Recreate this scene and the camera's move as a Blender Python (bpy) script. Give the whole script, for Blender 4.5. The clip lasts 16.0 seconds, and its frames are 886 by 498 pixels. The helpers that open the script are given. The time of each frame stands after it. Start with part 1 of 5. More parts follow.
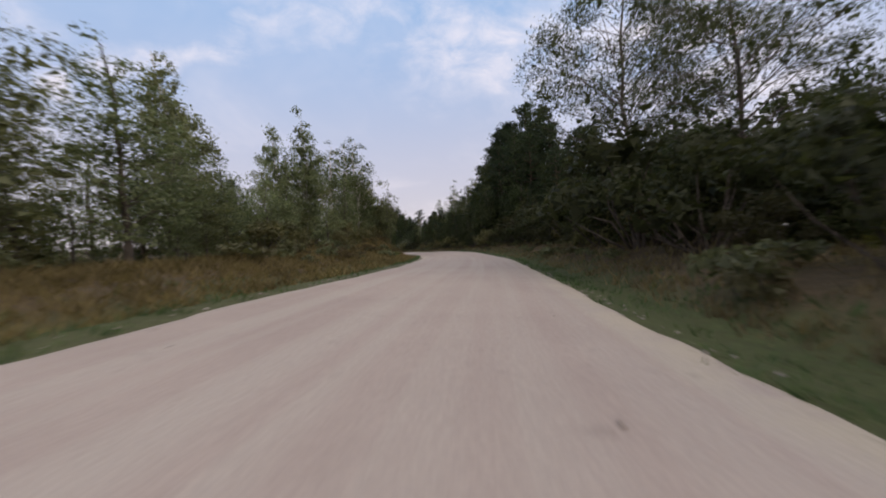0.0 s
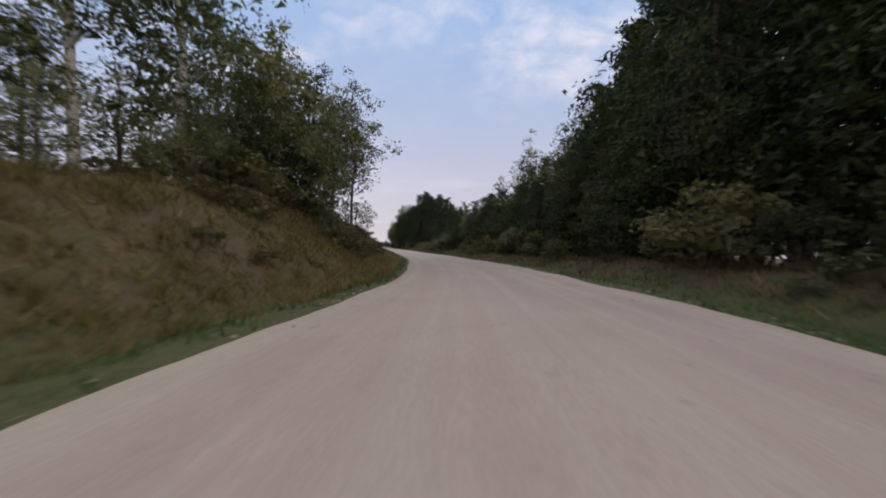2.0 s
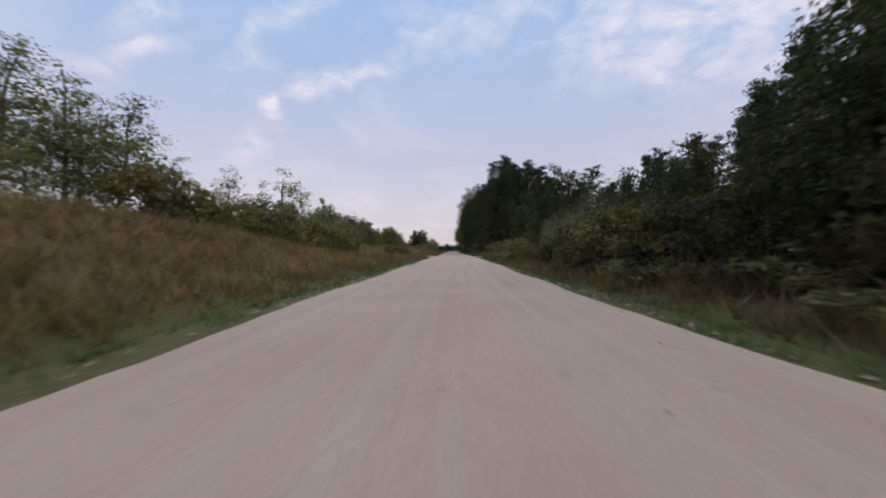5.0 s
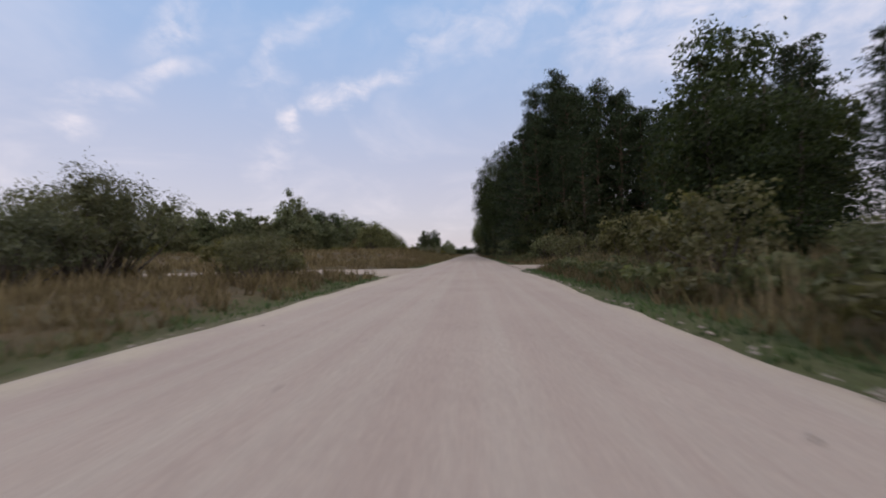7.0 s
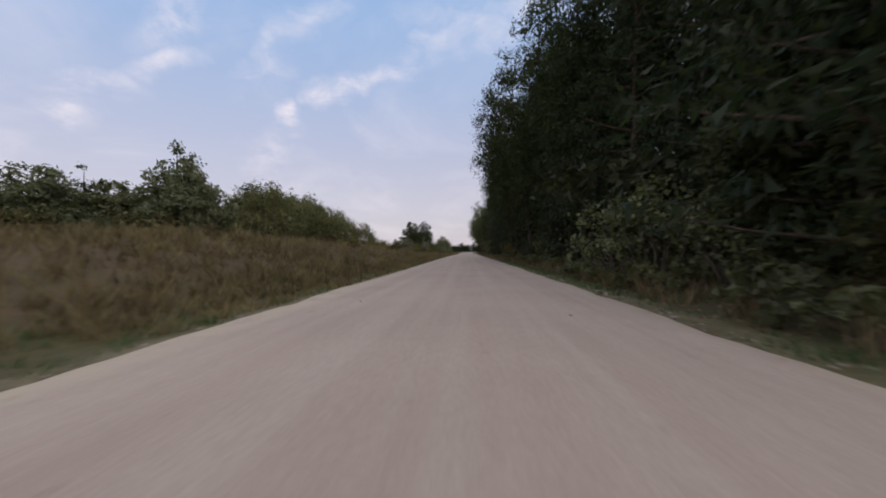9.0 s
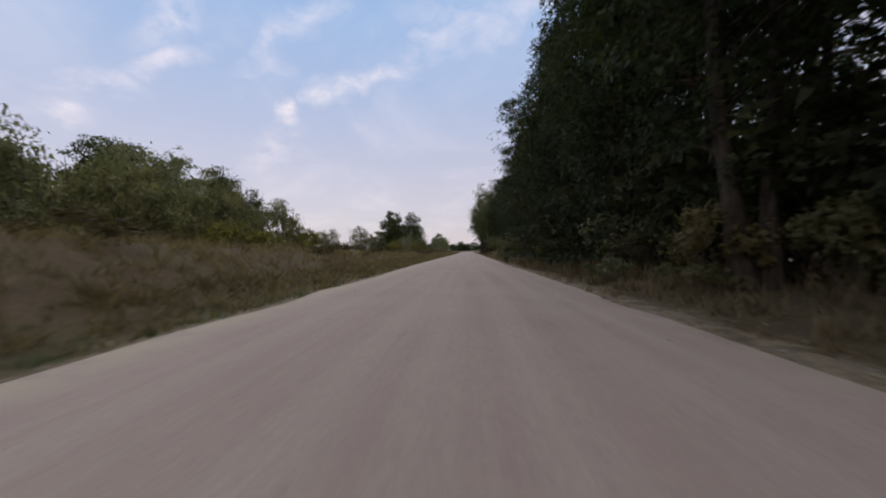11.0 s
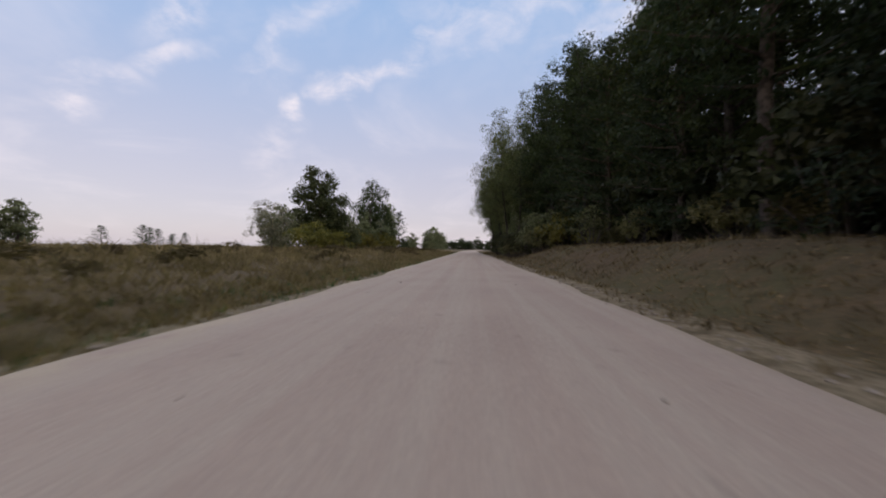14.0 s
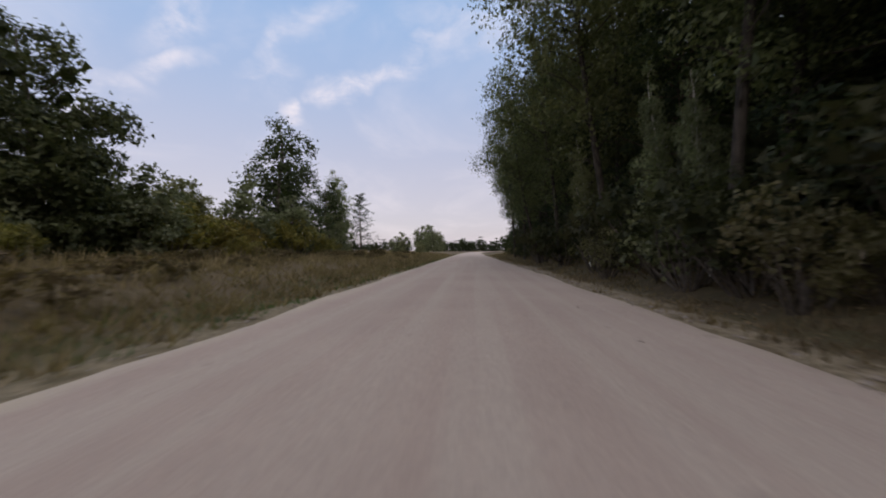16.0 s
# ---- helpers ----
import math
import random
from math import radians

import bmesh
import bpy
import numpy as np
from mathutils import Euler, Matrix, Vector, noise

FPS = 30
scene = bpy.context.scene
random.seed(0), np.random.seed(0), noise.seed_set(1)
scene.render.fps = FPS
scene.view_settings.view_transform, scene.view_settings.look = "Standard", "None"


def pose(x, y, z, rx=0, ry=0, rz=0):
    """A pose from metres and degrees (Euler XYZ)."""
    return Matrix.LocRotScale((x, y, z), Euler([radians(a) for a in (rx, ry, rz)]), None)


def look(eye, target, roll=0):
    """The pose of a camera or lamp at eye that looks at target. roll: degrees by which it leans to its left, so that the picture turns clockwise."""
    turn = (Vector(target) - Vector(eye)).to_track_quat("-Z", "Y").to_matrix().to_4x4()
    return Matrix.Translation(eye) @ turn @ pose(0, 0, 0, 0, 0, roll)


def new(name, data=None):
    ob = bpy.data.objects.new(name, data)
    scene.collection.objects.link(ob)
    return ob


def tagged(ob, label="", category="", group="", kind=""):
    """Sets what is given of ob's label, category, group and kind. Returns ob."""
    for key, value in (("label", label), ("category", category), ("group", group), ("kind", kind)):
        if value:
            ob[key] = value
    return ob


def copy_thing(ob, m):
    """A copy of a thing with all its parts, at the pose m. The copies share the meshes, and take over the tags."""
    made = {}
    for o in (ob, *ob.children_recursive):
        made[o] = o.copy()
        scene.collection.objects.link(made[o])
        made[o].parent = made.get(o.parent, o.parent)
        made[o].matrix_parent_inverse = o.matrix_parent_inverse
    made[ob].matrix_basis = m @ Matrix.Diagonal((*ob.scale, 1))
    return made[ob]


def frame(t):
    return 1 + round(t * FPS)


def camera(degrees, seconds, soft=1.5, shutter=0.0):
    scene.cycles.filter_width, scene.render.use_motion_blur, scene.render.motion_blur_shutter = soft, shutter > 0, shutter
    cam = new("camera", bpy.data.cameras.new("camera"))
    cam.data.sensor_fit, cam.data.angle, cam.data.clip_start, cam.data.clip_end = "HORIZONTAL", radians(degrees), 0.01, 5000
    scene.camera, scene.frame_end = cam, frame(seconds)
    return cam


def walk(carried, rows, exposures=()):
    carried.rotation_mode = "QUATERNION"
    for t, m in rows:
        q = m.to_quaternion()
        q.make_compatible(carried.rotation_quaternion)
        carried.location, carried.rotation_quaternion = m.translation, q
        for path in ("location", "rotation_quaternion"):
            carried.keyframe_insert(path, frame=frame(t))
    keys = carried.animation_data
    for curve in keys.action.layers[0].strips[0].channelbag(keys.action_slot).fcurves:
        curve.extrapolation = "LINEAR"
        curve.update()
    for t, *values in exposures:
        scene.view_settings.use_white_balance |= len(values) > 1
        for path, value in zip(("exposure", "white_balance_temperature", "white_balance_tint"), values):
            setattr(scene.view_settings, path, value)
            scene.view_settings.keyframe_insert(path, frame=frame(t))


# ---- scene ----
cam = camera(98.97, 16.0, soft=1.9, shutter=0.16)
PATH = [
    (0.0, -26.50, -171.83, 1.191, -18.87, -0.33, 3.10),
    (0.5, -21.26, -159.67, 1.183, -17.97, 0.51, 3.93),
    (1.0, -16.57, -147.32, 1.187, -15.71, 0.20, 2.86),
    (1.5, -12.61, -134.93, 1.196, -12.96, 0.31, 2.54),
    (2.0, -9.31, -122.46, 1.223, -9.96, -0.11, -1.71),
    (2.5, -6.62, -110.08, 1.206, -7.20, -1.11, -3.02),
    (3.0, -4.72, -97.75, 1.193, -3.88, -1.08, -3.32),
    (3.5, -3.52, -85.61, 1.206, -1.35, -0.89, -0.56),
    (4.0, -2.72, -73.52, 1.202, 0.22, -0.41, -0.76),
    (4.5, -2.01, -61.43, 1.213, 0.89, 0.00, -2.02),
    (5.0, -1.37, -49.22, 1.205, 1.24, 0.22, -0.79),
    (5.5, -0.81, -36.94, 1.199, 1.59, 0.22, -0.26),
    (6.0, -0.34, -24.62, 1.194, 2.15, 0.22, 0.03),
    (6.5, -0.01, -12.29, 1.185, 2.94, 0.22, 0.36),
    (7.0, 0.10, 0.00, 1.178, 4.18, 0.76, 1.36),
    (7.5, 0.04, 12.24, 1.174, 4.50, 0.43, 0.75),
    (8.0, -0.02, 24.49, 1.177, 4.39, 1.23, 0.83),
    (8.5, -0.08, 36.78, 1.211, 4.01, 0.50, -0.58),
    (9.0, -0.01, 49.12, 1.208, 3.72, 0.34, 0.24),
    (9.5, -0.01, 61.51, 1.205, 3.97, 0.22, 0.20),
    (10.0, -0.01, 73.94, 1.203, 3.94, 0.22, 0.11),
    (10.5, -0.02, 86.40, 1.203, 3.85, 0.22, 0.12),
    (11.0, -0.01, 98.88, 1.203, 3.70, 0.22, 0.24),
    (11.5, 0.01, 111.37, 1.204, 3.79, 0.54, 0.62),
    (12.0, 0.04, 123.88, 1.204, 4.10, -0.19, 0.11),
    (12.5, -0.02, 136.30, 1.201, 3.85, 0.35, 0.10),
    (13.0, -0.03, 148.73, 1.206, 3.88, 0.83, -0.13),
    (13.5, -0.03, 161.13, 1.207, 3.98, 0.20, -0.81),
    (14.0, 0.01, 173.52, 1.201, 3.99, -0.08, -0.69),
    (14.5, 0.05, 185.87, 1.197, 4.07, -0.12, -0.11),
    (15.0, 0.04, 198.14, 1.196, 4.38, -0.13, -0.52),
    (15.5, -0.00, 210.26, 1.193, 4.56, -0.52, -0.34),
    (16.0, -0.07, 222.16, 1.202, 4.31, 0.21, 0.26),
]
walk(cam, [(t, pose(x, y, z, 90 + p, r, w)) for t, x, y, z, w, p, r in PATH],
     [(0.0, 0.24, 6900, 10), (2.0, 0.18, 6750, 10), (4.5, 0.20, 6900, 11), (7.0, 0.14, 6750, 10), (9.0, 0.12, 6750, 10), (12.0, 0.20, 6900, 11), (16.0, 0.16, 6850, 10.5)])

# ---- daylight: low hazy evening sky, sun behind thin cloud ----
SUN_EL, SUN_AZ = 34.0, 130.0            # degrees; azimuth clockwise from +y
sun = new("sun", bpy.data.lights.new("sun", "SUN"))
sun.data.energy, sun.data.angle, sun.data.color = 0.5, radians(30), (1.0, 0.90, 0.78)
_d = Vector((math.sin(radians(SUN_AZ)) * math.cos(radians(SUN_EL)), math.cos(radians(SUN_AZ)) * math.cos(radians(SUN_EL)), math.sin(radians(SUN_EL))))
sun.matrix_world = look(_d * 50, (0, 0, 0))


class Nodes:
    """Short-hand for building a node tree."""

    def __init__(self, tree):
        self.tree = tree
        tree.nodes.clear()

    def add(self, kind, **values):
        n = self.tree.nodes.new(kind)
        for k, v in values.items():
            if k == "op":
                n.operation = v
            elif k == "blend":
                n.blend_type = v
            else:
                self.put(n.inputs[int(k[1:])], v)
        return n

    def put(self, socket, v):
        if isinstance(v, bpy.types.NodeSocket):
            self.tree.links.new(v, socket)
        elif isinstance(v, bpy.types.Node):
            self.tree.links.new(v.outputs[0], socket)
        else:
            socket.default_value = v

    def math(self, op, a, b=0.0, c=0.0):
        return self.add("ShaderNodeMath", op=op, i0=a, i1=b, i2=c).outputs[0]

    def mix(self, f, a, b, blend="MIX"):
        n = self.tree.nodes.new("ShaderNodeMix")
        n.data_type, n.blend_type = "RGBA", blend
        self.put(n.inputs[0], f)
        self.put(n.inputs[6], a)
        self.put(n.inputs[7], b)
        return n.outputs[2]

    def noise(self, scale, vec=None, detail=4.0, rough=0.55, distort=0.0):
        n = self.tree.nodes.new("ShaderNodeTexNoise")
        n.inputs["Scale"].default_value, n.inputs["Detail"].default_value = scale, detail
        n.inputs["Roughness"].default_value, n.inputs["Distortion"].default_value = rough, distort
        if vec is not None:
            self.put(n.inputs["Vector"], vec)
        return n.outputs[0]

    def ramp(self, v, a, b, lo=0.0, hi=1.0, smooth=True):
        n = self.tree.nodes.new("ShaderNodeMapRange")
        n.interpolation_type = "SMOOTHSTEP" if smooth else "LINEAR"
        for i, x in enumerate((v, a, b, lo, hi)):
            self.put(n.inputs[i], x)
        return n.outputs[0]


def build_world():
    w = bpy.data.worlds.new("sky")
    scene.world = w
    w.use_nodes = True
    n = Nodes(w.node_tree)
    sky = n.tree.nodes.new("ShaderNodeTexSky")
    sky.sky_type, sky.sun_disc = "NISHITA", False
    sky.sun_elevation, sky.sun_rotation = radians(SUN_EL), radians(SUN_AZ)
    sky.air_density, sky.dust_density, sky.ozone_density = 1.0, 1.2, 1.4
    way = n.tree.nodes.new("ShaderNodeTexCoord").outputs["Generated"]
    sep = n.add("ShaderNodeSeparateXYZ", i0=way)
    x, y, z = sep.outputs
    up = n.math("MAXIMUM", z, 0.0)
    base = n.mix(1.0, sky, (0.098, 0.098, 0.098, 1), "MULTIPLY")
    # evening sky: pale blue above, lilac haze towards the horizon
    tone = n.mix(n.ramp(up, 0.0, 0.62), (0.610, 0.560, 0.655, 1), (0.325, 0.510, 0.840, 1))
    base = n.mix(0.80, base, tone)
    # thin high cloud, streaked
    flat = n.math("ADD", up, 0.22)
    u, v = n.math("DIVIDE", x, flat), n.math("DIVIDE", y, flat)
    plane = n.add("ShaderNodeCombineXYZ", i0=u, i1=v).outputs[0]
    soft = n.noise(1.1, plane, 5.0, 0.6, 0.6)
    fine = n.noise(5.5, plane, 6.0, 0.62, 0.4)
    veil = n.math("MULTIPLY", n.ramp(soft, 0.45, 0.75), 0.28)
    # unseen bright cloud overhead and behind, added to lift and whiten the light
    unseen_cover = n.math("MAXIMUM", n.ramp(z, 0.62, 0.95), n.ramp(y, 0.1, -0.5))
    veil = n.math("MAXIMUM", veil, n.math("MULTIPLY", unseen_cover, n.ramp(soft, 0.2, 0.7, 0.35, 0.95)))
    # the wisps over the road ahead: place along the sky (across, up), half sizes, tilt
    front = n.math("MAXIMUM", y, 0.05)
    tx, tz = n.math("DIVIDE", x, front), n.math("DIVIDE", z, front)
    wob = n.tree.nodes.new("ShaderNodeTexNoise")
    wob.inputs["Scale"].default_value, wob.inputs["Detail"].default_value = 9.0, 4.0
    n.put(wob.inputs["Vector"], way)
    shift = n.add("ShaderNodeSeparateXYZ", i0=wob.outputs["Color"])
    here = n.add("ShaderNodeCombineXYZ", i0=n.math("ADD", tx, n.math("MULTIPLY_ADD", shift.outputs[0], 0.24, -0.12)), i1=n.math("ADD", tz, n.math("MULTIPLY_ADD", shift.outputs[1], 0.18, -0.09))).outputs[0]
    wisps = [(-0.36, 0.455, 0.095, 0.032, 8, 1.0), (-0.20, 0.50, 0.15, 0.030, 22, 0.75), (-0.50, 0.385, 0.035, 0.028, 20, 0.95), (-0.60, 0.47, 0.07, 0.035, 10, 0.5),
             (-0.80, 0.66, 0.12, 0.065, 22, 0.8), (-0.84, 0.53, 0.10, 0.026, 14, 0.8), (-1.06, 0.47, 0.12, 0.030, -6, 0.7), (-1.14, 0.40, 0.08, 0.035, -12, 0.85),
             (-0.53, 0.54, 0.05, 0.10, -15, 0.55), (-0.42, 0.64, 0.13, 0.040, 35, 0.55), (0.32, 0.66, 0.40, 0.050, 6, 0.8), (0.06, 0.60, 0.22, 0.05, 24, 0.6), (-0.53, 0.29, 0.07, 0.05, 50, 0.45), (0.62, 0.58, 0.34, 0.13, 8, 0.95), (1.45, 0.72, 0.75, 0.34, 4, 1.1)]
    total = veil
    for cx, cz, a, b, tilt, k in wisps:
        m = n.tree.nodes.new("ShaderNodeMapping")
        m.vector_type = "TEXTURE"
        n.put(m.inputs[0], here)
        m.inputs[1].default_value, m.inputs[2].default_value, m.inputs[3].default_value = (cx, cz, 0), (0, 0, radians(tilt)), (a, b, 1)
        d = n.add("ShaderNodeVectorMath", op="LENGTH", i0=m.outputs[0]).outputs[1]
        g = n.math("MULTIPLY", n.ramp(d, 1.9, 0.0), k * 0.85)
        total = n.math("MAXIMUM", total, n.math("MULTIPLY", g, n.ramp(fine, 0.28, 0.74)))
        # the added cloud out of view is tinted brighter than the wisps ahead
        tint = n.mix(unseen_cover, (0.88, 0.82, 0.89, 1), (1.12, 1.02, 0.98, 1))
    cloudy = n.mix(total, base, tint)
    bg = n.add("ShaderNodeBackground", i0=cloudy, i1=1.0)
    n.put(n.add("ShaderNodeOutputWorld").inputs[0], bg)


build_world()


# ---- materials ----
def surface(name, colour_of, rough=0.9, bump=0.0, bump_scale=30.0, leafy=False):
    """A node material; colour_of(n) gives the colour socket."""
    m = bpy.data.materials.new(name)
    m.use_nodes = True
    n = Nodes(m.node_tree)
    col = colour_of(n)
    p = n.tree.nodes.new("ShaderNodeBsdfPrincipled")
    n.put(p.inputs["Base Color"], col)
    p.inputs["Roughness"].default_value = rough
    p.inputs["Specular IOR Level"].default_value = 0.25
    out = p.outputs[0]
    if bump:
        pos = n.tree.nodes.new("ShaderNodeNewGeometry").outputs["Position"]
        b = n.tree.nodes.new("ShaderNodeBump")
        b.inputs["Strength"].default_value, b.inputs["Distance"].default_value = 1.0, bump
        n.put(b.inputs["Height"], n.noise(bump_scale, pos, 5.0, 0.65))
        n.put(p.inputs["Normal"], b.outputs[0])
    if leafy:
        t = n.add("ShaderNodeBsdfTranslucent", i0=n.mix(1.0, col, (1.0, 1.05, 0.6, 1), "MULTIPLY"))
        out = n.add("ShaderNodeMixShader", i0=0.42, i1=out, i2=t).outputs[0]
    n.put(n.add("ShaderNodeOutputMaterial").inputs[0], out)
    return m


def leaf_colour(dark, light, odd=None):
    def make(n):
        g = n.tree.nodes.new("ShaderNodeNewGeometry")
        o = n.tree.nodes.new("ShaderNodeObjectInfo")
        c = n.mix(g.outputs["Random Per Island"], (*dark, 1), (*light, 1))
        if odd:
            c = n.mix(n.ramp(o.outputs["Random"], 0.55, 1.0, 0.0, 0.55, False), c, (*odd, 1))
        patch = n.ramp(n.noise(0.6, g.outputs["Position"], 3.0), 0.3, 0.7, 0.72, 1.25)
        h = n.tree.nodes.new("ShaderNodeHueSaturation")
        n.put(h.inputs["Value"], patch)
        n.put(h.inputs["Color"], c)
        return h.outputs[0]
    return make


def bark_colour(a, b, scale):
    def make(n):
        t = n.tree.nodes.new("ShaderNodeTexCoord").outputs["Object"]
        s = n.add("ShaderNodeMapping", i0=t)
        s.inputs[3].default_value = (scale, scale, scale * 0.35)
        return n.mix(n.ramp(n.noise(1.0, s.outputs[0], 6.0, 0.65), 0.35, 0.62), (*a, 1), (*b, 1))
    return make


def birch_bark(n):
    t = n.tree.nodes.new("ShaderNodeTexCoord").outputs["Object"]
    s = n.add("ShaderNodeMapping", i0=t)
    s.inputs[3].default_value = (2.0, 2.0, 7.0)
    return n.mix(n.ramp(n.noise(1.0, s.outputs[0], 5.0, 0.7), 0.56, 0.64), (0.52, 0.49, 0.44, 1), (0.04, 0.035, 0.03, 1))


def pine_bark(n):
    t = n.tree.nodes.new("ShaderNodeTexCoord").outputs["Object"]
    z = n.add("ShaderNodeSeparateXYZ", i0=t).outputs[2]
    low = n.mix(n.ramp(n.noise(5.0, t, 5.0), 0.35, 0.65), (0.05, 0.04, 0.034, 1), (0.12, 0.095, 0.078, 1))
    top = n.mix(n.ramp(n.noise(6.0, t, 5.0), 0.35, 0.65), (0.062, 0.046, 0.036, 1), (0.125, 0.086, 0.062, 1))
    return n.mix(n.ramp(z, 5.0, 10.0), low, top)


def gravel(n):
    pos = n.tree.nodes.new("ShaderNodeNewGeometry").outputs["Position"]
    big = n.ramp(n.noise(0.35, pos, 4.0), 0.3, 0.7)
    # long wheel-worn streaks
    o = n.tree.nodes.new("ShaderNodeAttribute")
    o.attribute_name = "across"
    across = o.outputs["Fac"]
    s = n.add("ShaderNodeSeparateXYZ", i0=pos)
    lane = n.add("ShaderNodeCombineXYZ", i0=n.math("MULTIPLY", across, 1.7), i1=n.math("MULTIPLY", s.outputs[1], 0.035)).outputs[0]
    streak = n.ramp(n.noise(1.0, lane, 4.0, 0.6), 0.35, 0.68)
    c = n.mix(big, (0.380, 0.303, 0.264, 1), (0.424, 0.344, 0.298, 1))
    c = n.mix(n.math("MULTIPLY", streak, 0.6), c, (0.455, 0.395, 0.342, 1))
    edge = n.ramp(n.math("ABSOLUTE", across), 3.2, 4.0)
    # no loose edge where the side tracks join
    edge = n.math("MULTIPLY", edge, n.ramp(n.math("ABSOLUTE", n.math("SUBTRACT", s.outputs[1], 32.0)), 6.0, 11.0))
    c = n.mix(n.math("MULTIPLY", edge, n.ramp(n.noise(1.3, pos, 4.0), 0.3, 0.6)), c, (0.475, 0.408, 0.325, 1))
    peb = n.ramp(n.noise(22.0, pos, 3.0, 0.7), 0.30, 0.72, 0.90, 1.08)
    spots = n.ramp(n.noise(2.6, pos, 3.0, 0.5), 0.66, 0.74, 1.0, 0.86)
    h = n.tree.nodes.new("ShaderNodeHueSaturation")
    n.put(h.inputs["Value"], n.math("MULTIPLY", peb, spots))
    n.put(h.inputs["Color"], c)
    return h.outputs[0]


def soil(n):
    pos = n.tree.nodes.new("ShaderNodeNewGeometry").outputs["Position"]
    a = n.mix(n.ramp(n.noise(0.22, pos, 5.0), 0.35, 0.65), (0.108, 0.076, 0.047, 1), (0.098, 0.085, 0.042, 1))
    a = n.mix(n.ramp(n.noise(1.7, pos, 5.0), 0.4, 0.7, 0.0, 0.7), a, (0.165, 0.112, 0.066, 1))
    far = n.ramp(n.add("ShaderNodeSeparateXYZ", i0=pos).outputs[1], 50.0, 120.0)
    side = n.tree.nodes.new("ShaderNodeAttribute")
    side.attribute_name = "across"
    far = n.math("MULTIPLY", far, n.ramp(side.outputs["Fac"], 2.0, -2.0))
    a = n.mix(n.math("MULTIPLY", far, 0.75), a, n.mix(n.noise(0.8, pos, 4.0), (0.105, 0.082, 0.048, 1), (0.185, 0.140, 0.084, 1)))
    o = n.tree.nodes.new("ShaderNodeAttribute")
    o.attribute_name = "across"
    off = n.math("ADD", n.math("ABSOLUTE", o.outputs["Fac"]), n.math("MULTIPLY_ADD", n.noise(0.9, pos, 4.0), 2.4, -1.2))
    lush = n.tree.nodes.new("ShaderNodeAttribute")
    lush.attribute_name = "lush"
    green = n.math("MULTIPLY", n.ramp(off, 7.2, 5.6), lush.outputs["Fac"])
    bare = n.math("MULTIPLY", n.ramp(off, 5.6, 4.5), n.math("SUBTRACT", 1.0, lush.outputs["Fac"]))
    a = n.mix(n.math("MULTIPLY", bare, 0.95), a, n.mix(n.ramp(n.noise(2.2, pos, 5.0), 0.3, 0.6), (0.17, 0.125, 0.08, 1), (0.40, 0.325, 0.235, 1)))
    a = n.mix(green, a, n.mix(n.noise(3.0, pos, 4.0), (0.045, 0.072, 0.024, 1), (0.10, 0.125, 0.042, 1)))
    return n.mix(n.ramp(n.noise(9.0, pos, 5.0, 0.7), 0.3, 0.75, 0.0, 0.7), a, (0.050, 0.042, 0.024, 1))


def plain(c, d, scale):
    def make(n):
        pos = n.tree.nodes.new("ShaderNodeNewGeometry").outputs["Position"]
        return n.mix(n.ramp(n.noise(scale, pos, 4.0), 0.35, 0.65), (*c, 1), (*d, 1))
    return make


